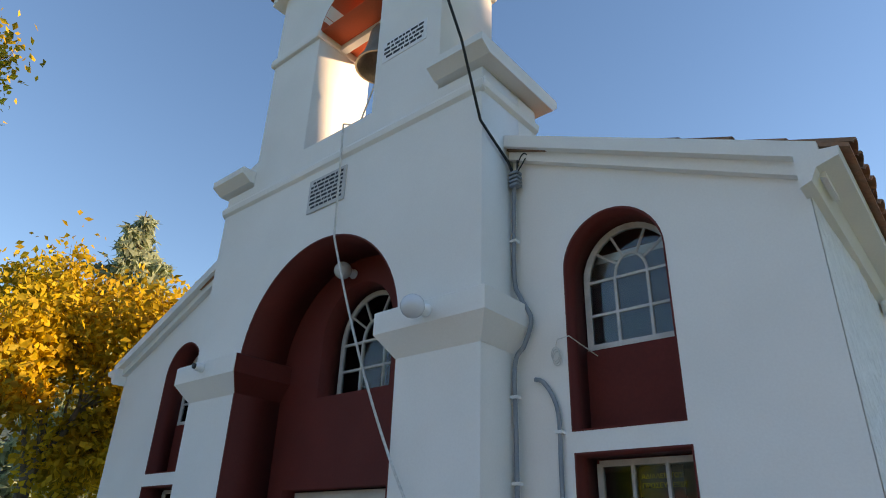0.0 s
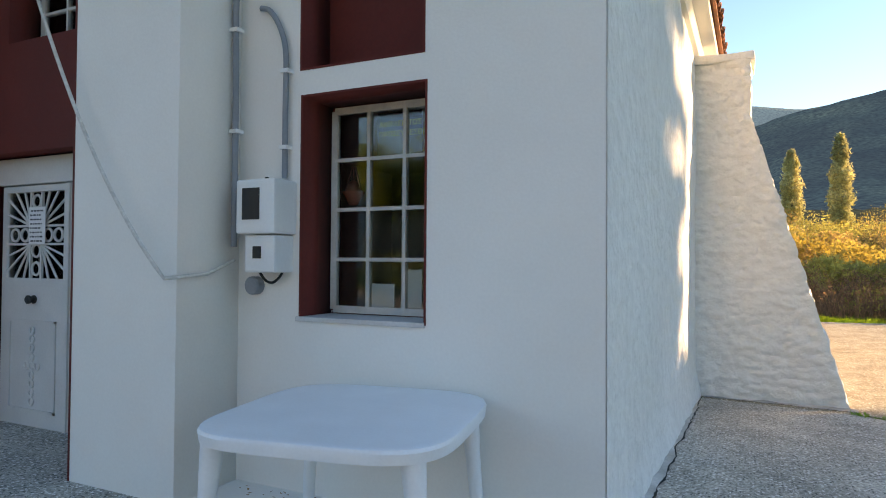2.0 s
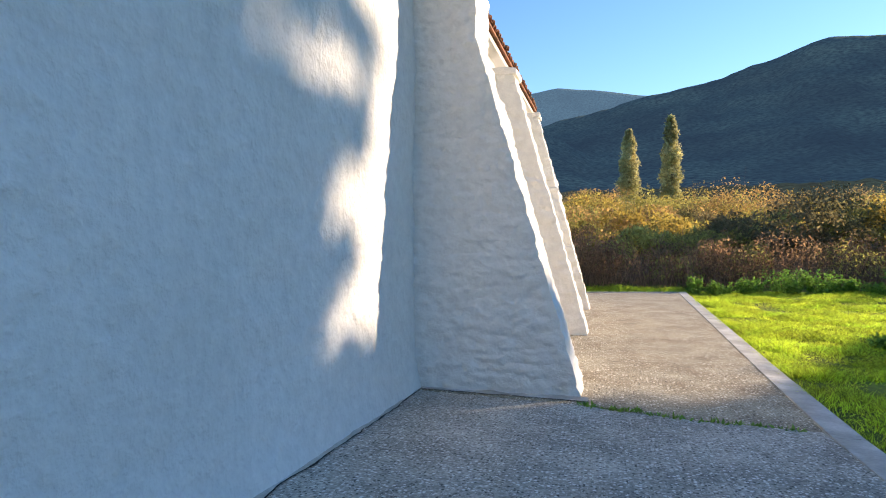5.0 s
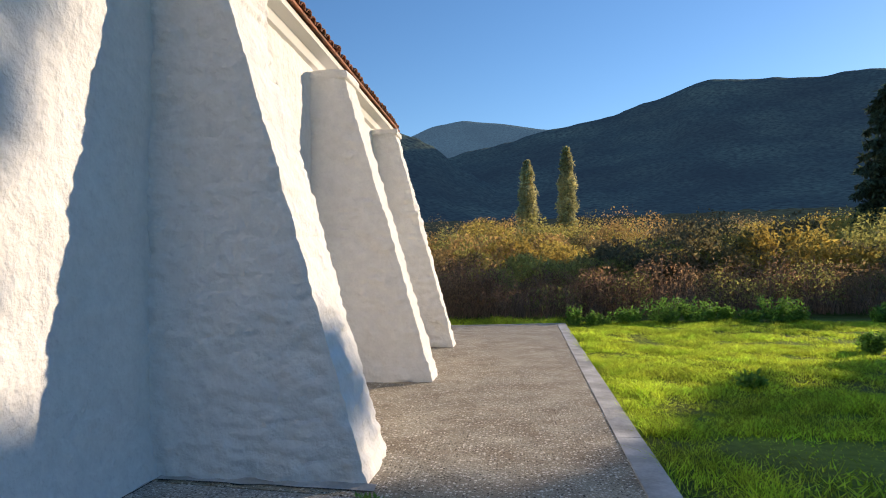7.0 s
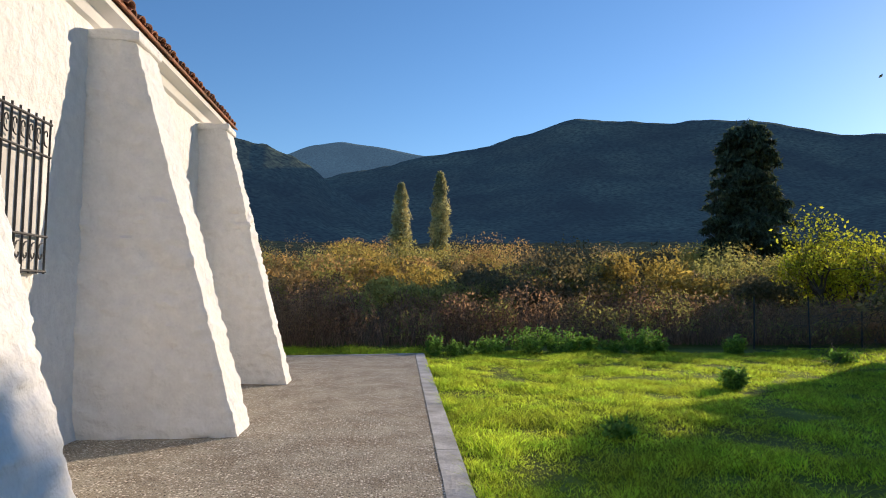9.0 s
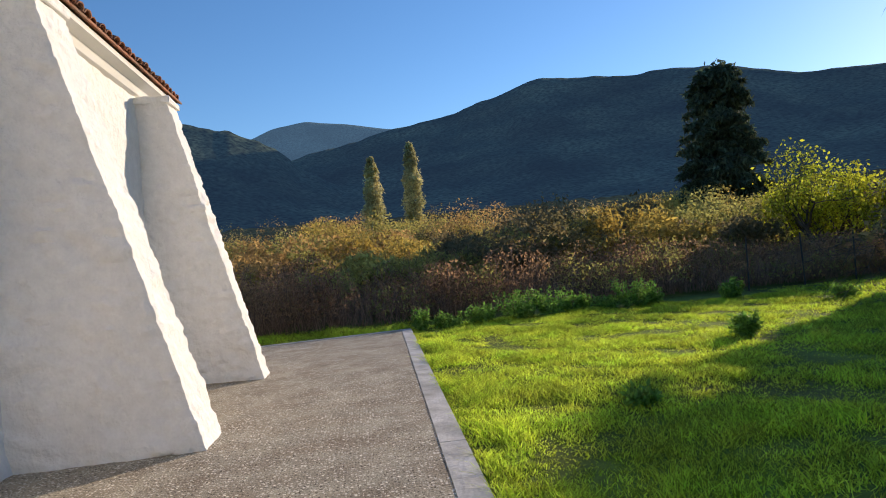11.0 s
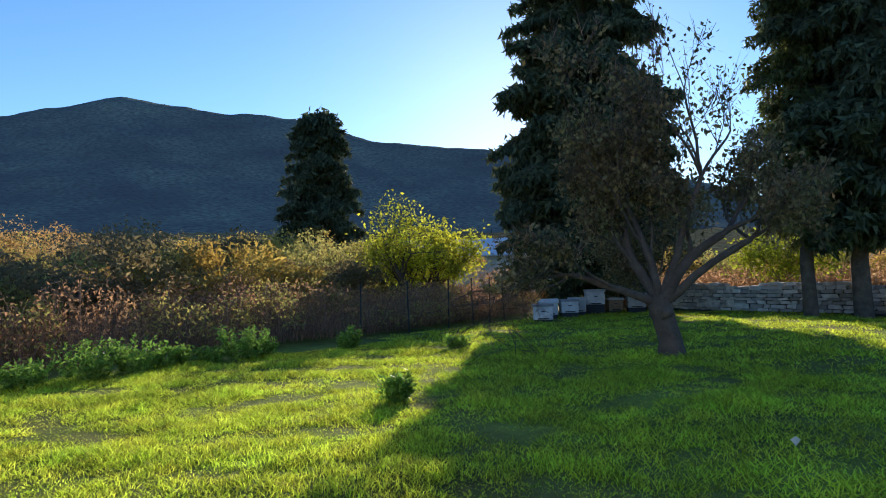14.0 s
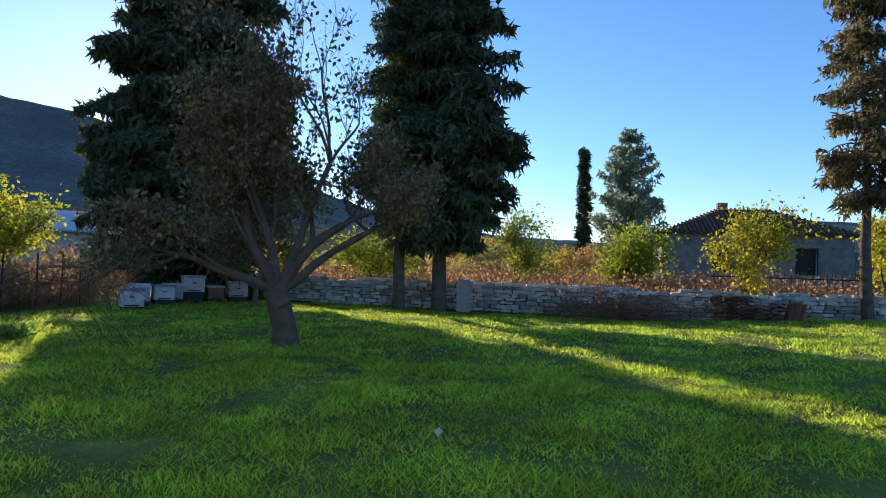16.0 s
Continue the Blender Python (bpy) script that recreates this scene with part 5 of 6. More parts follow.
def conifer(name, label, at, height, half, leaf, seed, low=0.12, clumps=16000, size=0.22, power=0.85, bark=M_BARK, trunk_r=0.2, droop=0.35, gaps=0.25, lean=0.0, column=0.0, whorls=None, dense_to=0.0, tight=0.55, fan=0.3, inner=0):
    """A conifer: whorls of drooping boughs, each hung with flat sprays on side twigs."""
    rng, nr = random.Random(seed), np.random.default_rng(seed)
    t = thing(name, label, "conifer tree", at)
    lines = [([Vector((lean * z / height, 0.05 * math.sin(z), z)) for z in np.linspace(-0.1, height, 12)], [trunk_r * (1 - 0.93 * i / 11) for i in range(12)])]
    sprays = []
    n = whorls or int(height * 3.2)
    for i in range(n):
        f = (i + rng.random()) / n
        z = height * (low + (1 - low) * f)
        reach = half * (column + (1 - column) * (1 - f) ** power) * min(1.0, 0.5 + 2.6 * f)
        close = z < dense_to
        for k in range(rng.randint(6, 9) if close else rng.randint(4, 7)):
            if rng.random() < (0.04 if close else gaps):
                continue
            a = rng.uniform(0, 2 * math.pi)
            r = reach * rng.uniform(max(tight, 0.72) if close else tight, 1.06) + 0.12
            pts = []
            for s in np.linspace(0, 1, 6):
                pts.append(Vector((lean * z / height + r * s * math.cos(a), r * s * math.sin(a), z + r * (0.12 * s - droop * s * s) + 0.06 * s * rng.gauss(0, 1) + (0.18 * r * max(0, s - 0.75)))))
            lines.append((pts, [0.012 + 0.018 * r / max(half, 0.5) * (1 - s) for s in np.linspace(0, 1, 6)]))
            sprays.append((pts, r, a))
    part("trunk", branch_mesh("trunk", lines), bark, t)
    weight = np.array([r for _, r, _ in sprays])
    pick = nr.choice(len(sprays), clumps, p=weight / weight.sum())
    s = nr.uniform(0.10, 1.03, clumps) ** 0.75 * 5
    P = np.array([[tuple(p) for p in pts] for pts, _, _ in sprays])
    i0 = np.clip(s.astype(int), 0, 4)
    fr = (s - i0)[:, None]
    c = P[pick, i0] * (1 - fr) + P[pick, i0 + 1] * fr
    # side twigs fan out flat from the bough and hang at their ends
    turn = np.array([a for _, _, a in sprays])[pick]
    out = nr.normal(0, 1, clumps) * fan * weight[pick] * (1.15 - s / 5)
    c[:, 0] -= np.sin(turn) * out
    c[:, 1] += np.cos(turn) * out
    c[:, 2] -= 0.28 * np.abs(out) + np.abs(nr.normal(0, 0.09, clumps)) * (0.5 + weight[pick] / max(half, 0.5))
    c += nr.normal(0, 0.05, (clumps, 3))
    part("crown", leaf_mesh("crown", c, size, 0.42, nr, 1.1, False), leaf, t)
    if inner:
        # larger sprays near the trunk, added to stop sun leaking through the crown
        pick = nr.choice(len(sprays), inner, p=weight / weight.sum())
        fr = nr.uniform(0.08, 0.6, (inner, 1)) * 5
        i0 = np.clip(fr.astype(int), 0, 4)[:, 0]
        c = P[pick, i0] * (1 - fr + i0[:, None]) + P[pick, i0 + 1] * (fr - i0[:, None]) + nr.normal(0, 0.2, (inner, 3))
        part("inner_sprays", leaf_mesh("inner_sprays", c, 0.46, 0.5, nr, 1.1, False), leaf, t)
    return t


conifer("conifer", "tall dark conifer with drooping boughs behind the hives", (24.5, 20.0, 0.0), 19.0, 4.1, M_CONIFER, 11, 0.05, 120000, 0.32, 0.7, trunk_r=0.32, gaps=0.3, column=0.42, dense_to=9.0, inner=16000)
conifer("conifer", "tall dark conifer with a bare grey trunk by the stone wall", (23.4, 10.7, 0.0), 18.0, 2.55, M_CONIFER, 12, 0.12, 72000, 0.28, 0.5, trunk_r=0.24, gaps=0.3, column=0.2, dense_to=6.0, inner=6000)
conifer("ivy_clad_tree", "tall narrow tree wrapped in dull green ivy", (23.1, 11.9, 0.0), 16.0, 1.4, M_IVY, 13, 0.13, 40000, 0.17, 0.3, trunk_r=0.2, column=0.4)
conifer("conifer", "broad dark conifer standing beyond the bramble hedge", (23.9, 38.1, 0.0), 11.4, 2.9, M_CONIFER, 14, 0.04, 60000, 0.32, 0.5, trunk_r=0.3, gaps=0.12, column=0.28, dense_to=7.0, tight=0.7, inner=6000)
conifer("conifer", "slim sparse conifer leaning beside the stone wall", (24.5, -1.65, 0.0), 12.5, 1.55, M_OLIVE, 15, 0.28, 12000, 0.22, 0.4, trunk_r=0.17, gaps=0.4, lean=0.9)
conifer("pine_tree", "open grey-green pine beyond the scrub", (45.8, 3.4, 0.3), 10.2, 3.3, M_PINE, 16, 0.12, 12000, 0.32, 0.6, trunk_r=0.2, gaps=0.3, droop=-0.25)
conifer("cypress", "thin dark cypress beside the pine", (48.9, 6.2, 0.3), 9.6, 0.5, M_CONIFER, 17, 0.1, 5000, 0.35, 0.6, trunk_r=0.12, column=0.35, droop=-0.5)
conifer("conifer", "tall green conifer behind the golden tree", (-20.0, 4.0, 0.0), 12.2, 3.6, M_PINE, 18, 0.1, 22000, 0.36, 0.7, trunk_r=0.25)


def build_forked_tree():
    """An old fruit tree that forks low, with long thin outer twigs and few leaves."""
    rng, nr = random.Random(21), np.random.default_rng(21)
    t = thing("forked_tree", "old forked fruit tree with sparse dull leaves", "tree", (13.7, 11.2, -0.05))
    side = Vector((0.39, -0.92, 0))
    fork = Vector((-0.06, 0.14, 0.85))
    lines = [([Vector((0, 0, -0.1)), Vector((0.0, 0.0, 0.25)), Vector((-0.03, 0.07, 0.6)), fork, fork + Vector((0, 0, 0.18))], [0.27, 0.205, 0.185, 0.20, 0.13])]
    tips = []
    for lean, up, ln, r, levels, rise in ((-0.62, 1.0, 1.5, 0.115, 4, 0.06), (0.48, 1.0, 1.6, 0.125, 4, 0.07), (-0.15, 1.0, 1.9, 0.08, 4, 0.10), (1.0, 0.62, 1.9, 0.085, 4, 0.02), (-1.05, 0.62, 1.75, 0.08, 4, 0.02), (0.35, 1.2, 2.3, 0.08, 3, 0.30)):
        ls, ts = limbs(rng, fork, side * lean + Vector((0.1 * rng.gauss(0, 1), 0, up)), ln, r, levels, 0.52, 5, rise, 0.70, (2, 3))
        lines += ls
        tips += ts
    def fit(p):
        w = p.dot(side)
        far = math.copysign(max(0.0, abs(w) - 1.3) * (0.5 if p.z > 2.2 else 0.25), w)
        return Vector((p.x - side.x * far, p.y - side.y * far, max(p.z if p.z < 6.4 else 6.4 + (p.z - 6.4) * 0.4, min(p.z, 1.25 + 0.1 * math.sin(p.x * 9)))))
    lines = [([fit(p) if p.z > 1.2 else p for p in pts], rad) for pts, rad in lines]
    part("trunk", branch_mesh("trunk", lines, 0.005), M_PALEBARK, t)
    T = np.array([tuple(fit(p)) for p in tips])
    c = T[nr.integers(0, len(T), 15000)] + nr.normal(0, 0.13, (15000, 3))
    c = c[c[:, 2] > 1.2]
    part("crown", leaf_mesh("crown", c, 0.10, 0.6, nr, 0.8), M_OLIVE, t)
    q = T[nr.integers(0, len(T), 3600)]
    e = q + nr.normal(0, 0.26, q.shape) + [0, 0, 0.04]
    part("twig_sprays", strand_mesh("twig_sprays", q, e, 0.006), M_TWIG, t)
    # burr where an old limb was cut
    bm = bmesh.new()
    bmesh.ops.create_icosphere(bm, subdivisions=3, radius=0.14, matrix=Matrix.Translation(fork + side * 0.12 + Vector((-0.1, 0, -0.12))))
    rough_up(bm, 0.05, 5.0)
    part("burr", bm, M_PALEBARK, t)


build_forked_tree()
broad_tree("yellow_tree", "small yellow-green autumn tree in the hedge", (19.1, 24.0, 0.0), 4.5, 0.12, M_BARK, M_LEMON, 46, 11500, 0.13, 1.1, 0.45, 3, 0.08, 0.20, width=7.8, stems=8)
broad_tree("golden_tree", "golden autumn tree beside the church", (-12.7, 0.4, 0.3), 7.0, 0.2, M_BARK, M_YLEAF, 23, 22000, 0.15, 1.9, 0.5, 4, 0.14, 0.25, width=6.4)
broad_tree("yellow_tree", "small tree with golden leaves by the tile stack", (25.6, 1.4, 0.0), 3.7, 0.08, M_BARK, M_GOLDLIME, 24, 3600, 0.13, 1.2, 0.62, 4, 0.08, 0.2, width=4.2)
broad_tree("yellow_tree", "small tree with golden leaves behind the wall", (27.5, -3.4, 0.0), 3.5, 0.09, M_BARK, M_GOLDLIME, 25, 3600, 0.14, 1.2, 0.6, 4, 0.1, 0.2, width=4.4)
broad_tree("young_tree", "young green tree with thin crown behind the wall", (27.8, 8.6, 0.0), 3.7, 0.06, M_BARK, M_LIME, 26, 2600, 0.12, 1.0, 0.5, 4, 0.15, 0.2, width=3.0)
broad_tree("shrub", "round yellow-green shrub behind the wall", (32.0, 4.6, 0.0), 3.3, 0.07, M_BARK, M_LIME, 27, 6000, 0.15, 0.6, 0.7, 4, 0.1, 0.3, width=4.2, category="shrub")
broad_tree("olive_shrub", "dull grey-green shrub beneath the dark conifer", (21.6, 15.9, 0.0), 3.6, 0.1, M_BARK, M_OLIVE, 28, 7000, 0.10, 0.8, 0.7, 4, 0.1, 0.25, width=4.6, category="shrub")
broad_tree("shrub", "yellow-green shrub lit from behind the wall", (28.0, 14.2, 0.0), 2.6, 0.06, M_BARK, M_LIME, 29, 4000, 0.13, 0.5, 0.7, 4, 0.1, 0.25, width=4.0, category="shrub")


broad_tree("street_tree", "leafy tree across the street from the church", (-4.0, -19.0, 0.4), 7.5, 0.2, M_BARK, M_OLIVE, 33, 6000, 0.24, 1.6, 0.55, 4, 0.12, 0.35, width=7.0)
broad_tree("street_tree", "leafy tree across the street from the church", (3.5, -21.0, 0.4), 8.5, 0.2, M_BARK, M_OLIVE, 34, 6000, 0.24, 1.8, 0.55, 4, 0.12, 0.35, width=7.5)
broad_tree("street_tree", "yellowing tree across the street from the church", (-12.0, -17.0, 0.4), 6.5, 0.2, M_BARK, M_LIME, 35, 5000, 0.24, 1.5, 0.55, 4, 0.12, 0.35, width=6.0)
broad_tree("young_tree", "yellow-green tree at the corner of the yard", (-9.6, -3.7, 0.3), 8.2, 0.10, M_BARK, M_YLEAF, 36, 3000, 0.12, 2.8, 0.45, 4, 0.16, 0.2, width=2.4)


def poplar(at, height, half, seed):
    rng = np.random.default_rng(seed)
    t = thing("poplar", "slender yellowing poplar above the scrub", "poplar tree", at, "pair of poplars")
    bm = bmesh.new()
    tube(bm, [(0, 0, 0), (0.1, 0, height * 0.5), (0, 0, height * 0.97)], [0.22, 0.14, 0.02], 7)
    part("trunk", bm, M_PALEBARK, t)
    n = 9000
    z = rng.uniform(0.12, 1.0, n) ** 0.9
    w = half * np.sin(np.pi * np.clip(z * 0.93 + 0.06, 0, 1)) ** 0.6 * (1 + 0.25 * np.sin(z * 37) * rng.uniform(0.3, 1, n))
    a, r = rng.uniform(0, 2 * np.pi, n), np.sqrt(rng.uniform(0.05, 1, n))
    c = np.stack([w * r * np.cos(a), w * r * np.sin(a), z * height], 1) + rng.normal(0, 0.12, (n, 3))
    part("crown", leaf_mesh("crown", c, 0.36, 0.6, rng, -0.6, False), M_POPLAR, t)


poplar((10.3, 90.0, 0.0), 17.6, 1.35, 31)
poplar((4.9, 90.0, 0.0), 15.9, 1.35, 32)


def hedge_y(x):
    """Near edge of the bramble hedge."""
    return float(np.interp(x, [-14, 1.5, 8.4, 13, 18, 21, 30], [17.6, 17.9, 19.2, 18.9, 19.7, 20.4, 22.5]))


def build_bramble():
    """Overlapping mounds of bramble over a dark thicket of stems."""
    rng, r2 = np.random.default_rng(41), random.Random(4)
    n = 15000
    x = rng.uniform(-14, 23, n)
    depth = 0.25 + rng.uniform(0, 1, n) ** 1.3 * 4.0
    y = np.array([hedge_y(q) for q in x]) + depth
    s = np.stack([x, y, np.zeros(n)], 1)
    e = s + np.stack([rng.normal(0, 0.25, n), rng.normal(-0.1, 0.25, n), rng.uniform(0.5, 1.15, n)], 1)
    hd = thing("bramble_hedge", "tangled brown bramble and dead reed hedge", "hedge", kind="stuff")
    part("stalks", strand_mesh("stalks", s, e, rng.uniform(0.004, 0.010, n)), M_TWIG, hd)
    red, green, lines = [], [], []
    for k in range(250):
        x0 = r2.uniform(-14, 23)
        d0 = 0.35 + r2.random() ** 1.2 * 3.6
        y0 = hedge_y(x0) + d0
        w, h = r2.uniform(0.55, 1.15), r2.uniform(0.75, 1.55) + 0.06 * d0
        if 13.5 < x0 < 20:
            h *= 0.75
        m = int(460 * w)
        q = rng.normal(size=(m, 3))
        q /= np.linalg.norm(q, axis=1, keepdims=True)
        q[:, 2] = np.abs(q[:, 2])
        shell = q * rng.uniform(0.72, 1.08, (m, 1)) * [w, w, h * 0.75] + [x0, y0, h * 0.28] + rng.normal(0, 0.05, (m, 3))
        (green if r2.random() < 0.22 else red).append(shell)
        for _ in range(5):
            a, out, top = r2.uniform(0, 2 * math.pi), w * r2.uniform(0.7, 1.3), h * r2.uniform(0.8, 1.12)
            lines.append(([Vector((x0 + out * math.cos(a) * t, y0 + out * math.sin(a) * t, max(0.05, top * math.sin(0.5 + t * 2.0)))) for t in (0, 0.2, 0.45, 0.7, 0.9, 1.1)], [0.009, 0.008, 0.007, 0.006, 0.005, 0.003]))
    part("dead_leaves", leaf_mesh("dead_leaves", np.concatenate(red), 0.085, 0.55, rng, 0.5, False), M_REED, hd)
    part("green_shoots", leaf_mesh("green_shoots", np.concatenate(green), 0.085, 0.55, rng, 0.2, False), M_SCRUBG, hd)
    part("arching_stems", branch_mesh("arching_stems", lines), M_TWIG, hd)


def build_scrub():
    """The mass of autumn bushes that fills the valley floor beyond the hedge."""
    rng, r2 = np.random.default_rng(43), random.Random(43)
    sets = {"rust": [], "olive": [], "ochre": [], "brown": []}
    twigs = []
    for k in range(400):
        d = r2.uniform(0, 1) ** 0.8
        y = 21.5 + d * 44
        az = r2.uniform(-22, 44)
        x = 3 + (y - 5) * math.tan(radians(az))
        if x > 16 and y < 30:
            continue
        if y < hedge_y(max(-14, min(x, 30))) + 3:
            continue
        if k % 5 == 4:
            # looser bushes on the far side of the stone wall
            az, far = r2.uniform(52, 116), r2.uniform(38, 75)
            x, y, d = 3 + far * math.sin(radians(az)), 6 + far * math.cos(radians(az)), 0.25
            if 40 < x < 53 and -10 < y < 4 or far < 45 and az > 92:
                continue
        tall = r2.random() < 0.3
        h = (2.1 + 3.1 * d) * (r2.uniform(1.0, 1.35) if tall else r2.uniform(0.65, 0.95))
        w = h * r2.uniform(0.55, 0.8) + 0.4
        n = int(2500 * (1.15 - 0.5 * d))
        kind = r2.choices(("rust", "olive", "ochre", "brown"), (0.26, 0.34, 0.28, 0.12))[0]
        # domed crown: boughs spread over a half ellipsoid, the outer ones lower
        boughs = []
        for _ in range(11):
            a, q = r2.uniform(0, 2 * math.pi), math.sqrt(r2.random())
            boughs.append((w * q * math.cos(a), w * q * math.sin(a), h * (0.25 + 0.6 * math.sqrt(1 - 0.9 * q * q)) * r2.uniform(0.8, 1.05), r2.uniform(0.2, 0.36) * w))
        b = np.array(boughs)[rng.integers(0, 11, n)]
        q = rng.normal(size=(n, 3))
        q[:, 2] = np.abs(q[:, 2]) - 0.3
        q /= np.linalg.norm(q, axis=1, keepdims=True)
        c = b[:, :3] + q * b[:, 3:] * rng.uniform(0.6, 1.15, (n, 1)) * [1, 1, 0.8]
        # hanging skirt of leaves below the dome
        low = rng.random(n) < 0.22
        c[low, 2] *= rng.uniform(0.1, 0.8, int(low.sum()))
        c[:, 2] = np.abs(c[:, 2])
        sets[kind].append(c + [x, y, 0])
        for bx, by, bz, br in boughs:
            for _ in range(3):
                a = np.array([x + bx * 0.3, y + by * 0.3, 0.3])
                twigs.append((a, np.array([x + bx + r2.gauss(0, br * 0.6), y + by + r2.gauss(0, br * 0.6), bz + br * r2.uniform(0.5, 1.25)])))
    sc = thing("scrub", "dense autumn scrub in rust, ochre and olive", "scrub", kind="stuff")
    for kind, mat in (("rust", M_SCRUB), ("olive", M_SCRUBG), ("ochre", M_OCHRE), ("brown", M_BROWNLEAF)):
        part(kind + "_foliage", leaf_mesh(kind + "_foliage", np.concatenate(sets[kind]), 0.155, 0.6, rng, 0.0, False), mat, sc)
    part("twigs", strand_mesh("twigs", [a for a, _ in twigs], [b for _, b in twigs], 0.013), M_TWIG, sc)
    # low wild growth behind the stone wall
    n = 16000
    x = rng.uniform(25.2, 36, n)
    y = rng.uniform(-8, 22, n)
    h = 0.9 + 0.5 * np.array([noise.noise(Vector((q * 0.4, w * 0.4, 5))) for q, w in zip(x, y)]) + (x - 25) * 0.06
    s = np.stack([x, y, np.zeros(n)], 1)
    e = s + np.stack([rng.normal(0, 0.2, n), rng.normal(0, 0.2, n), h * rng.uniform(0.6, 1.1, n)], 1)
    wg = thing("wild_growth", "brown dry weeds and brambles behind the wall", "weeds", kind="stuff")
    part("stalks", strand_mesh("stalks", s, e, 0.012), M_REED, wg)
    f = rng.uniform(0.5, 1.05, (n, 1))
    part("dead_leaves", leaf_mesh("dead_leaves", s * (1 - f) + e * f + rng.normal(0, 0.1, (n, 3)), 0.14, 0.5, rng, 0.2), M_REED, wg)


build_bramble()
build_scrub()


def build_grass():
    rng = np.random.default_rng(51)
    def field(n, x0, x1, y0, y1, h, w, plain=False):
        x, y = rng.uniform(x0, x1, n), rng.uniform(y0, y1, n)
        clump = np.array([noise.noise(Vector((a * 1.1, b * 1.1, 3))) + 0.5 * noise.noise(Vector((a * 3.5, b * 3.5, 9))) for a, b in zip(x, y)])
        edge = 3.43 + (y - 4.33) * 0.0266
        keep = (clump > rng.uniform(-1.4, 0.05, n)) & ((x > edge) | (y > 16.85))
        x, y, clump = x[keep], y[keep], clump[keep]
        z = np.array([lawn_height(a, b) for a, b in zip(x, y)]) - 0.01
        n = len(x)
        hh = h * rng.uniform(0.5, 1.25, n) * (1 + 1.5 * np.clip(clump, -0.4, 1))
        ang = rng.uniform(0, 2 * np.pi, n)
        side = np.stack([np.cos(ang), np.sin(ang), np.zeros(n)], 1) * w
        tilt = rng.normal(0, 0.85, (n, 2)) * hh[:, None]
        p = np.stack([x, y, z], 1)
        mid = p + np.stack([tilt[:, 0] * 0.35, tilt[:, 1] * 0.35, hh * 0.6], 1)
        tip = p + np.stack([tilt[:, 0], tilt[:, 1], hh * 0.95], 1)
        if plain:
            far.append(np.stack([p - side, p + side, tip], 1))
        else:
            near.append(np.stack([p - side, p + side, mid + side * 0.7, mid - side * 0.7, tip], 1))
    near, far = [], []
    field(58000, 3.55, 7.5, 6.4, 12.5, 0.062, 0.0055)
    field(14000, 3.4, 4.1, 4.0, 16.8, 0.085, 0.0042)
    field(9000, -1, 3.8, 16.85, 17.9, 0.11, 0.006)
    field(120000, 7.5, 13, 3.0, 17.6, 0.062, 0.0085, True)
    field(46000, 3.6, 7.5, 12.5, 17.8, 0.06, 0.008, True)
    field(24000, 3.6, 7.5, -2, 6.4, 0.06, 0.009, True)
    field(90000, 13, 24.5, -3, 19, 0.066, 0.015, True)
    v, u = np.concatenate(near), np.concatenate(far)
    i, j = np.arange(len(v))[:, None] * 5, np.arange(len(u))[:, None] * 3 + len(v) * 5
    f = np.concatenate([i + [[0, 1, 2]], i + [[0, 2, 3]], i + [[3, 2, 4]], j + [[0, 1, 2]]])
    g = part("grass", raw_mesh("grass", np.concatenate([v.reshape(-1, 3), u.reshape(-1, 3)]), f), M_GRASS)
    tagged(g, "uneven short green meadow grass", "grass", kind="stuff")


build_grass()


def weed_clump(at, radius, height, seed, n=900, label="leafy green weed clump in the lawn"):
    rng = np.random.default_rng(seed)
    t = thing("weed_clump", label, "weed", at)
    k = max(10, n // 40)
    a, r = rng.uniform(0, 2 * np.pi, k), radius * np.sqrt(rng.uniform(0, 1, k))
    s = np.stack([r * np.cos(a) * 0.6, r * np.sin(a) * 0.6, np.zeros(k) - 0.03], 1)
    e = np.stack([r * np.cos(a) * 1.1, r * np.sin(a) * 1.1, height * rng.uniform(0.55, 1.15, k)], 1)
    part("stems", strand_mesh("stems", s, e, 0.006), M_WEED, t)
    q, f = rng.integers(0, k, n), rng.uniform(0.15, 1.02, (n, 1))
    part("leaves", leaf_mesh("leaves", s[q] * (1 - f) + e[q] * f + rng.normal(0, 0.02, (n, 3)), 0.085, 0.45, rng, -0.3), M_WEED, t)


weed_clump((8.1, 11.75, 0.0), 0.18, 0.22, 61, 1000)
for k, (x, y, r, h) in enumerate(((3.95, 17.1, 0.25, 0.4), (4.6, 17.2, 0.3, 0.3), (5.3, 17.0, 0.35, 0.35), (6.1, 17.1, 0.5, 0.55), (7.0, 17.3, 0.45, 0.5), (7.6, 17.4, 0.3, 0.3), (8.3, 17.5, 0.3, 0.24), (9.0, 17.5, 0.5, 0.55), (9.5, 17.7, 0.3, 0.35), (11.2, 17.2, 0.25, 0.42), (5.2, 8.7, 0.16, 0.09), (12.5, 15.2, 0.25, 0.2))):
    weed_clump((x, y, lawn_height(x, y)), r, h, 70 + k, int(500 + 1400 * r))


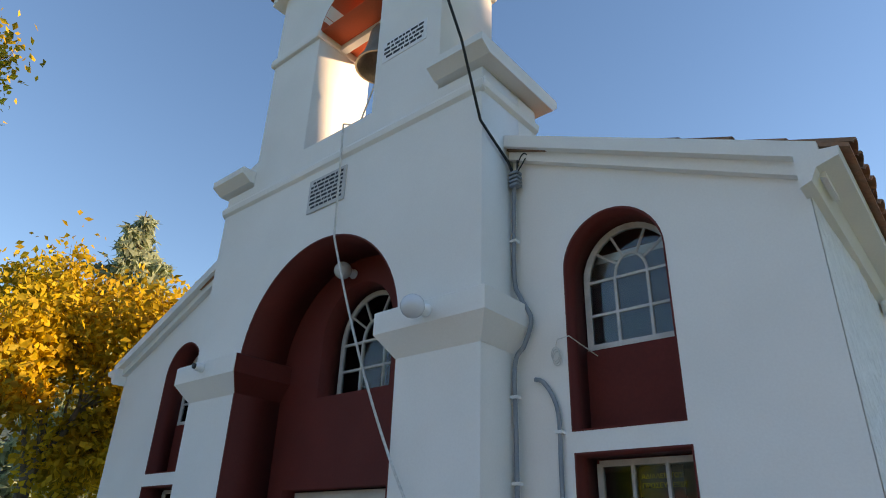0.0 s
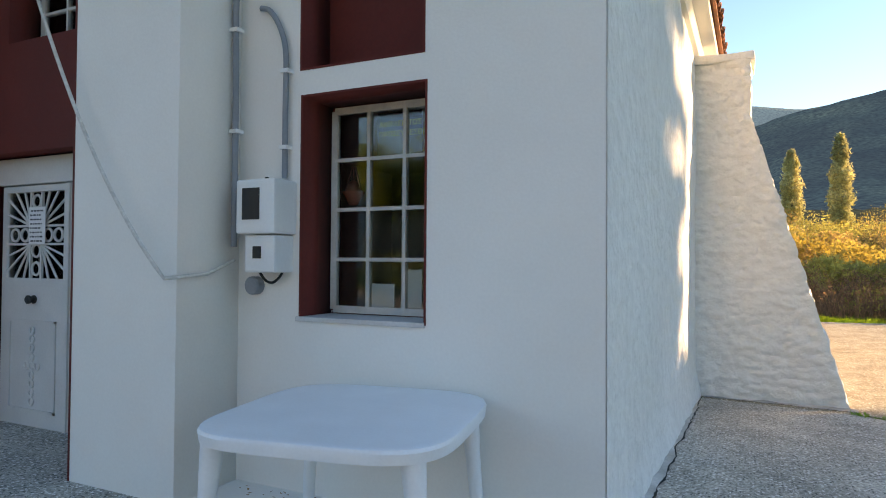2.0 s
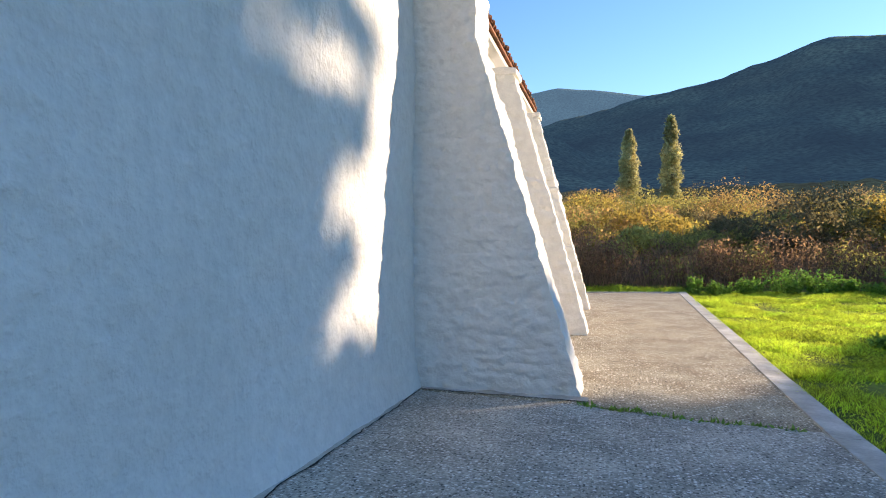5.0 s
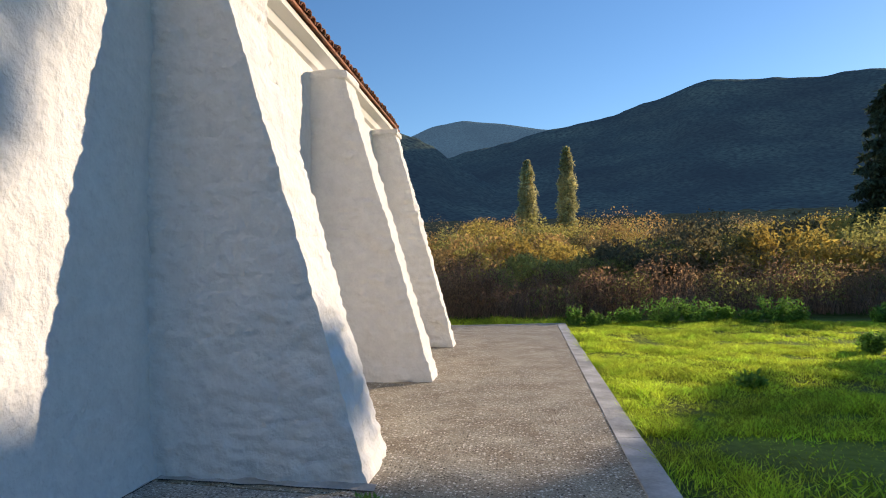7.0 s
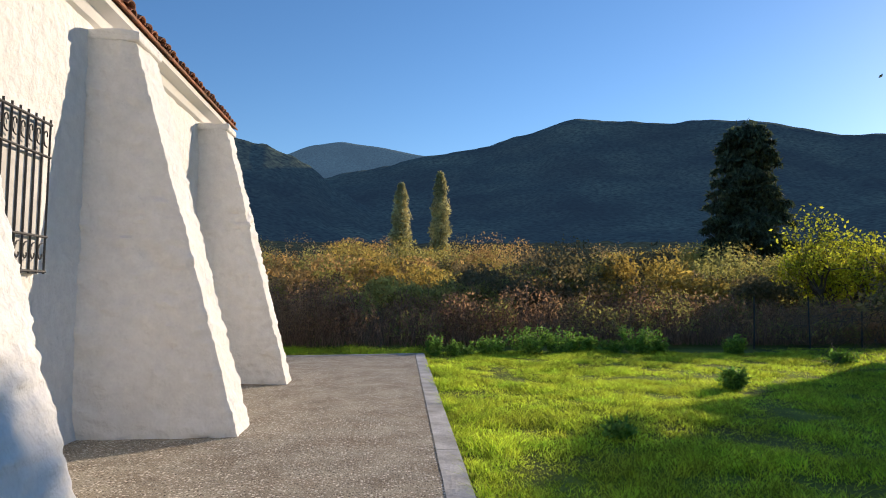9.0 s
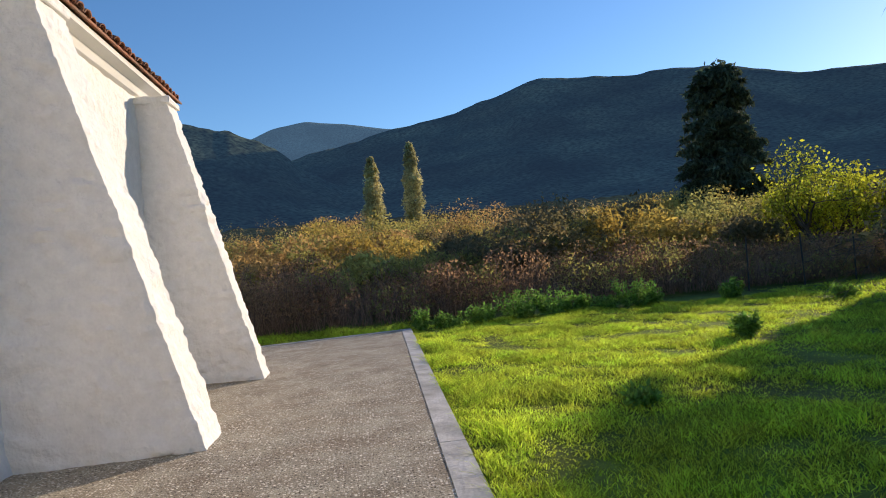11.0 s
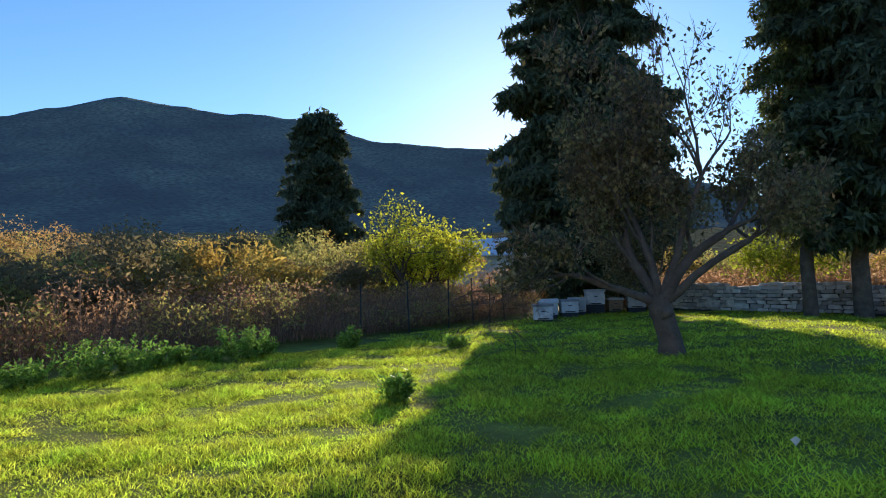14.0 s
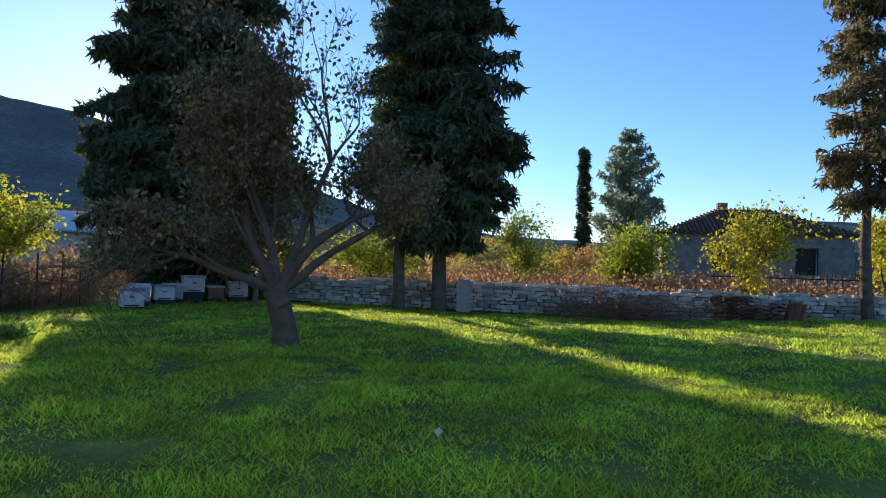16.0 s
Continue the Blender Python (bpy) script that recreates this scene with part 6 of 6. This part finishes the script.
# ---- beyond the lawn ----
def build_hive(at, turn, w, h, lid, body, lifted):
    t = thing("beehive", "white painted wooden beehive with a flat lid", "beehive", at, "row of beehives")
    t.rotation_euler = (0, 0, radians(turn))
    part("stand", boxed(-w / 2 + 0.02, w / 2 - 0.02, -0.22, 0.22, 0.0, lifted, 0.01), M_HIVEDARK, t, "dark stand")
    part("brood_box", boxed(-w / 2, w / 2, -0.25, 0.25, lifted + 0.002, lifted + h, 0.008), body, t)
    part("entrance", boxed(-w * 0.3, w * 0.3, -0.258, -0.249, lifted + 0.02, lifted + 0.05), M_DARK, t)
    part("handhold", boxed(-0.06, 0.06, -0.257, -0.248, lifted + h * 0.6, lifted + h * 0.68), M_HIVEDARK, t)
    part("lid", boxed(-w / 2 - 0.03, w / 2 + 0.03, -0.28, 0.28, lifted + h + 0.001, lifted + h + 0.07, 0.012), lid, t)


for k, (x, y, z, w, h, up) in enumerate(((19.0, 18.1, 0.0, 0.58, 0.40, 0.06), (19.9, 18.6, 0.0, 0.55, 0.36, 0.14), (20.5, 19.0, 0.0, 0.55, 0.42, 0.12), (20.75, 18.4, 0.0, 0.55, 0.36, 0.16), (21.5, 18.6, 0.0, 0.55, 0.40, 0.14), (22.4, 18.5, 0.0, 0.62, 0.44, 0.34), (23.1, 18.2, 0.0, 0.5, 0.36, 0.10), (23.9, 17.8, 0.0, 0.62, 0.44, 0.16))):
    build_hive((x, y, z - 0.04), (-48, -40, -52, -44, -50, -46, -38, -50)[k], w, h, M_STEEL if k in (0, 3) else M_HIVE, M_WOOD if k == 6 else M_HIVE, up)


def wall_line(s):
    """The stone wall's line, by distance along it."""
    pts = [(28.0, 21.0), (25.6, 17.6), (24.6, 14.5), (24.2, 11.0), (24.0, 7.0), (24.3, 4.0), (24.8, 0.5), (25.2, -3.0), (25.4, -7.0)]
    for a, b in zip(pts, pts[1:]):
        a, b = Vector(a), Vector(b)
        d = (b - a).length
        if s <= d:
            return a.lerp(b, s / d), (b - a).normalized()
        s -= d
    return Vector(pts[-1]), Vector((0, -1))


def build_stone_wall():
    rng = random.Random(77)
    w = thing("stone_wall", "dry-laid rubble stone boundary wall", "stone wall", kind="structure")
    shapes = []
    for k in range(14):
        bm = bmesh.new()
        block(bm, -0.5, 0.5, -0.5, 0.5, -0.5, 0.5)
        for v in bm.verts:
            v.co += Vector((rng.uniform(-0.13, 0.13), rng.uniform(-0.08, 0.08), rng.uniform(-0.14, 0.14)))
        bmesh.ops.bevel(bm, geom=list(bm.edges), offset=0.09, segments=1, affect="EDGES")
        bmesh.ops.recalc_face_normals(bm, faces=bm.faces)
        me = bpy.data.meshes.new("stone")
        bm.to_mesh(me)
        bm.free()
        me.materials.append(M_RUBBLE)
        shapes.append(me)
    made, rest_v, rest_f = 0, [], []
    z, total = 0.02, 29.0
    core = bmesh.new()
    for i in range(29):
        (p, d), (q, _) = wall_line(i), wall_line(i + 1)
        nrm = Vector((-d.y, d.x)) * 0.13
        prism(core, [tuple(p + nrm), tuple(q + nrm), tuple(q - nrm), tuple(p - nrm)], "z", -0.2, 0.74)
    part("wall_core", core, M_MORTAR, w)
    while z < 0.86:
        h = rng.uniform(0.09, 0.15)
        s = rng.uniform(0, 0.2)
        while s < total:
            ln = rng.uniform(0.18, 0.46)
            p, d = wall_line(s + ln / 2)
            hh = h * rng.uniform(0.85, 1.08)
            if z > 0.72 and noise.noise(Vector((s * 0.6, 0, 0))) < -0.1:
                s += ln
                continue
            nrm = Vector((-d.y, d.x))
            base = p - Vector((abs(nrm.x), nrm.y if nrm.x > 0 else -nrm.y)) * (0.10 + rng.uniform(-0.02, 0.03))
            m = pose(base.x, base.y, z + hh / 2 - 0.01, rng.gauss(0, 2), rng.gauss(0, 3), math.degrees(math.atan2(d.y, d.x)) + rng.gauss(0, 4)) @ Matrix.Diagonal((ln * 0.98, 0.20, hh * 0.98, 1))
            me = rng.choice(shapes)
            if made < 300 and 9.0 < s < 24:
                o = new("stone", me)
                o.parent = w
                o.matrix_basis = m
                made += 1
            else:
                base_i = len(rest_v)
                rest_v += [m @ v.co for v in me.vertices]
                rest_f += [[base_i + i for i in f.vertices] for f in me.polygons]
            s += ln + 0.012
        z += h
    me = bpy.data.meshes.new("stones")
    me.from_pydata([tuple(v) for v in rest_v], [], rest_f)
    tagged(part("stones", me, M_RUBBLE, w), kind="stuff")


def build_tile_stack():
    rng = random.Random(9)
    t = thing("tile_stack", "stacked old red clay roof tiles against the wall", "tile stack", (24.2, 1.6, 0.0))
    for col in range(5):
        for k in range(7 if col < 3 else 5):
            bm = bmesh.new()
            y = 0.85 - col * 0.38 + rng.gauss(0, 0.02)
            z = 0.02 + k * 0.115
            pts = [(-0.09 * math.cos(a), 0.075 * math.sin(a)) for a in (math.pi * i / 8 for i in range(9))]
            outer, inner = pts, [(x * 0.8, q * 0.8) for x, q in pts[::-1]]
            prism(bm, [(y + x * 2, z + q) for x, q in outer + inner], "x", -0.22 + rng.gauss(0, 0.015), 0.2)
            part("tile", bm, M_TILE, t)
    for k in range(9):
        bm = bmesh.new()
        y = -0.95 - k * 0.05
        block(bm, -0.2, 0.15, -0.02, 0.02, 0.0, 0.55 + rng.uniform(0, 0.1), 0.006, pose(0, y, 0.01, 14, 0, rng.gauss(0, 6)))
        part("flat_tile", bm, M_TILE, t)


def build_brush():
    rng = random.Random(19)
    t = thing("brush_pile", "heap of cut dry branches by the wall", "brush pile", (23.3, 5.2, 0.0))
    lines = []
    for _ in range(420):
        a = rng.uniform(0, 2 * math.pi)
        c = Vector((rng.gauss(0, 0.35), rng.gauss(0, 1.1), abs(rng.gauss(0.2, 0.25))))
        d = Vector((math.cos(a), math.sin(a) * 1.4, rng.uniform(-0.2, 0.7))) * rng.uniform(0.4, 1.0)
        pts = [c - d * 0.5, c + Vector((rng.gauss(0, 0.06), rng.gauss(0, 0.06), rng.gauss(0, 0.06))), c + d * 0.5]
        for p in pts:
            p.z = max(0.02, p.z)
        lines.append((pts, [0.010, 0.008, 0.004]))
    tagged(part("branches", branch_mesh("branches", lines), M_TWIG, t), kind="stuff")
    nr = np.random.default_rng(3)
    c = nr.normal(0, 1, (1600, 3)) * [0.4, 1.1, 0.25] + [0, 0, 0.35]
    c[:, 2] = np.abs(c[:, 2])
    part("withered_leaves", leaf_mesh("withered_leaves", c, 0.09, 0.5, nr, 0.3), M_REED, t)


def build_fence():
    f = thing("wire_fence", "rusty wire fence on thin posts along the hedge", "fence", (0, 0, 0))
    xs = [12.6, 14.3, 16.0, 17.2, 18.1, 19.0]
    tops = []
    for k, x in enumerate(xs):
        y = hedge_y(x) - 0.25
        bm = bmesh.new()
        tube(bm, [(x, y, -0.05), (x + 0.02 * (-1) ** k, y, 0.7), (x + 0.03 * (-1) ** k, y, 1.35)], 0.022, 6)
        part("post", bm, M_IRON, f)
        tops.append((x, y))
    bm = bmesh.new()
    for (xa, ya), (xb, yb) in zip(tops, tops[1:]):
        for z in (0.25, 0.55, 0.85, 1.15):
            tube(bm, catenary((xa, ya, z), (xb, yb, z), 0.02, 4), 0.002, 4)
        for i in range(1, 6):
            q = i / 6
            tube(bm, [(xa + (xb - xa) * q, ya + (yb - ya) * q, 0.05), (xa + (xb - xa) * q, ya + (yb - ya) * q, 1.16)], 0.0015, 3)
    part("wire_mesh", bm, M_IRON, f)


def build_iron_fence():
    f = thing("iron_fence", "dark wrought-iron fence in front of the house", "fence", (30.5, 0.0, 0.0))
    for z in (0.75, 1.35):
        bm = bmesh.new()
        tube(bm, [(0, -6, z), (0, 1.6, z)], 0.025, 5)
        part("rail", bm, M_IRON, f)
    for k in range(30):
        y = -5.9 + k * 0.25
        bm = bmesh.new()
        tube(bm, [(0, y, 0.0), (0, y, 1.45), (0, y, 1.6)], [0.016, 0.016, 0.003], 5)
        part("bar", bm, M_IRON, f)


def build_house():
    h = thing("house", "stone house with a red tiled hip roof", "house", (43.5, -3.2, -0.5))
    walls = plate(rect(-5.2, 4.6, 0.0, 4.35), [rect(1.0, 2.2, 2.1, 3.6), rect(-3.4, -2.2, 2.1, 3.6)], 0.0, 0.35)
    walls.transform(Matrix.Rotation(radians(90), 4, "Z"))
    part("wall", walls, M_HOUSE, h, "grey-brown stone wall")
    part("wall", boxed(0.0, 7.0, 4.25, 4.6, 0.0, 4.35), M_HOUSE, h)
    part("wall", boxed(0.0, 7.0, -5.2, -4.85, 0.0, 4.35), M_HOUSE, h)
    part("wall", boxed(6.65, 7.0, -4.85, 4.25, 0.0, 4.35), M_HOUSE, h)
    for y in (1.6, -2.8):
        w = part("window", boxed(0.05, 0.12, y - 0.6, y + 0.6, 2.1, 3.6), M_DARK, h)
        part("frame", (lambda b: (block(b, -0.03, 0.06, y - 0.72, y - 0.55, 2.0, 3.7), block(b, -0.03, 0.06, y + 0.55, y + 0.72, 2.0, 3.7), block(b, -0.03, 0.06, y - 0.72, y + 0.72, 3.55, 3.72), block(b, -0.06, 0.06, y - 0.75, y + 0.75, 1.98, 2.1), b)[-1])(bmesh.new()), M_FRAME, w)
    bm = bmesh.new()
    a = [bm.verts.new(p) for p in ((-0.6, -5.8, 4.3), (7.6, -5.8, 4.3), (7.6, 5.2, 4.3), (-0.6, 5.2, 4.3))]
    r = [bm.verts.new(p) for p in ((3.5, -1.8, 6.1), (3.5, 1.2, 6.1))]
    for q in ((a[0], a[1], r[0]), (a[1], a[2], r[1], r[0]), (a[2], a[3], r[1]), (a[3], a[0], r[0], r[1]), (a[3], a[2], a[1], a[0])):
        bm.faces.new(q)
    roof_h = part("roof", bm, M_TILE, h, "red clay tile roof")
    bm = bmesh.new()
    for k in range(44):
        y = -5.6 + k * 0.25
        t = min(1.0, (y + 5.8) / 4.0, (5.2 - y) / 4.0)
        tube(bm, [(-0.62, y, 4.36), (-0.6 + 4.1 * t, y, 4.33 + 1.8 * t)], 0.07, 6)
    tagged(part("tile_ribs", bm, M_TILE, roof_h), kind="stuff")
    part("chimney", boxed(4.3, 4.9, 0.4, 1.0, 5.4, 6.6, 0.02), M_HOUSE, roof_h)


def build_barn():
    b = thing("shed", "long low shed with a pale metal roof", "shed", (41.0, 38.5, 0.0))
    b.rotation_euler = (0, 0, radians(-45))
    part("wall", boxed(-8, 8, 0, 8, 0.0, 2.9), M_RUBBLE, b)
    bm = bmesh.new()
    prism(bm, [(-0.5, 2.9), (4, 4.4), (8.5, 2.9), (8.5, 3.0), (4, 4.52), (-0.5, 3.0)], "x", -8.5, 8.5)
    for k in range(57):
        x = -8.4 + k * 0.3
        tube(bm, [(x, -0.5, 3.02), (x, 4, 4.54)], 0.03, 4)
    part("roof", bm, M_BARN, b, "pale corrugated metal roof")


def build_street_house(x, y, w, h, turn):
    t = thing("house", "cream-walled house with a red roof across the street", "house", (x, y, slope(y) - 0.05))
    t.rotation_euler = (0, 0, radians(turn))
    part("wall", plate(rect(-w / 2, w / 2, 0, h), [rect(-w * 0.3, -w * 0.3 + 1.0, 1.0, 2.3), rect(w * 0.15, w * 0.15 + 1.0, 1.0, 2.3)], -0.3, 0.0), M_PLASTER, t)
    part("wall", boxed(-w / 2, w / 2, -6.0, -0.45, 0, h), M_PLASTER, t)
    bm = bmesh.new()
    prism(bm, [(0.4, h - 0.05), (-3.0, h + 1.7), (-6.4, h - 0.05), (-6.4, h - 0.2), (0.4, h - 0.2)], "x", -w / 2 - 0.3, w / 2 + 0.3)
    part("roof", bm, M_TILE, t)
    for a in (-w * 0.3, w * 0.15):
        part("window", boxed(a, a + 1.0, -0.2, -0.16, 1.0, 2.3), M_DARK, t)


build_street_house(-9.0, -27.0, 9.0, 3.4, 4)
build_street_house(5.0, -30.0, 10.0, 3.6, -3)
build_stone_wall()
build_tile_stack()
build_brush()
build_fence()
build_iron_fence()
build_house()
build_barn()
ms = thing("metal_sheet", "grey galvanised sheet leaning against a trunk", "metal sheet", (23.2, 9.9, 0.0))
bm = bmesh.new()
prism(bm, [(-0.22, 0.0), (0.22, 0.0), (0.22, 0.85), (0.14, 1.0), (-0.22, 0.95)], "x", 0.0, 0.02)
part("sheet", bm, M_STEEL, ms)
lf = thing("fallen_leaf", "pale dry leaf lying in the grass", "leaf", (8.6, 7.55, 0.04))
bm = bmesh.new()
vs = [bm.verts.new(p) for p in ((0, 0, 0.0), (0.02, -0.03, 0.05), (0.01, 0.0, 0.075), (-0.02, 0.03, 0.05))]
bm.faces.new((vs[0], vs[1], vs[2])), bm.faces.new((vs[0], vs[2], vs[3]))
bmesh.ops.solidify(bm, geom=bm.faces[:], thickness=0.003)
part("blade", bm, M_PAPER, lf)


# ---- roof tiles ----
def build_roof_tiles():
    bm = bmesh.new()
    pts = [(0.085 * math.cos(a), 0.06 * math.sin(a)) for a in (math.pi * i / 6 for i in range(7))]
    prism(bm, pts + [(x * 0.8, z * 0.8) for x, z in pts[::-1]], "x", -0.42, 0.0)
    bmesh.ops.recalc_face_normals(bm, faces=bm.faces)
    me = bpy.data.meshes.new("roof_tile")
    bm.to_mesh(me)
    bm.free()
    me.materials.append(M_TILE)
    rng = random.Random(3)
    pitch = math.degrees(math.atan2(2.03, LEFT / -2 + 0.2))
    vs, fs, n = [], [], 0
    for row in range(12):
        for k in range(71):
            y = -0.02 + k * 0.19
            s = row * 0.37
            x, z = 0.30 - s * math.cos(radians(pitch)), 4.135 + s * math.sin(radians(pitch)) + 0.012
            m = pose(x + rng.gauss(0, 0.012), y + rng.gauss(0, 0.006), z, 0, pitch - 3 + rng.gauss(0, 1.0), rng.gauss(0, 1.5))
            if n < 280 and row < 4:
                o = new("roof_tile", me)
                o.parent = roof
                o.matrix_basis = m
                n += 1
            else:
                b = len(vs)
                vs += [tuple(m @ v.co) for v in me.vertices]
                fs += [[b + i for i in f.vertices] for f in me.polygons]
    rest = bpy.data.meshes.new("roof_tiles")
    rest.from_pydata(vs, [], fs)
    tagged(part("roof_tiles", rest, M_TILE, roof), kind="stuff")


build_roof_tiles()
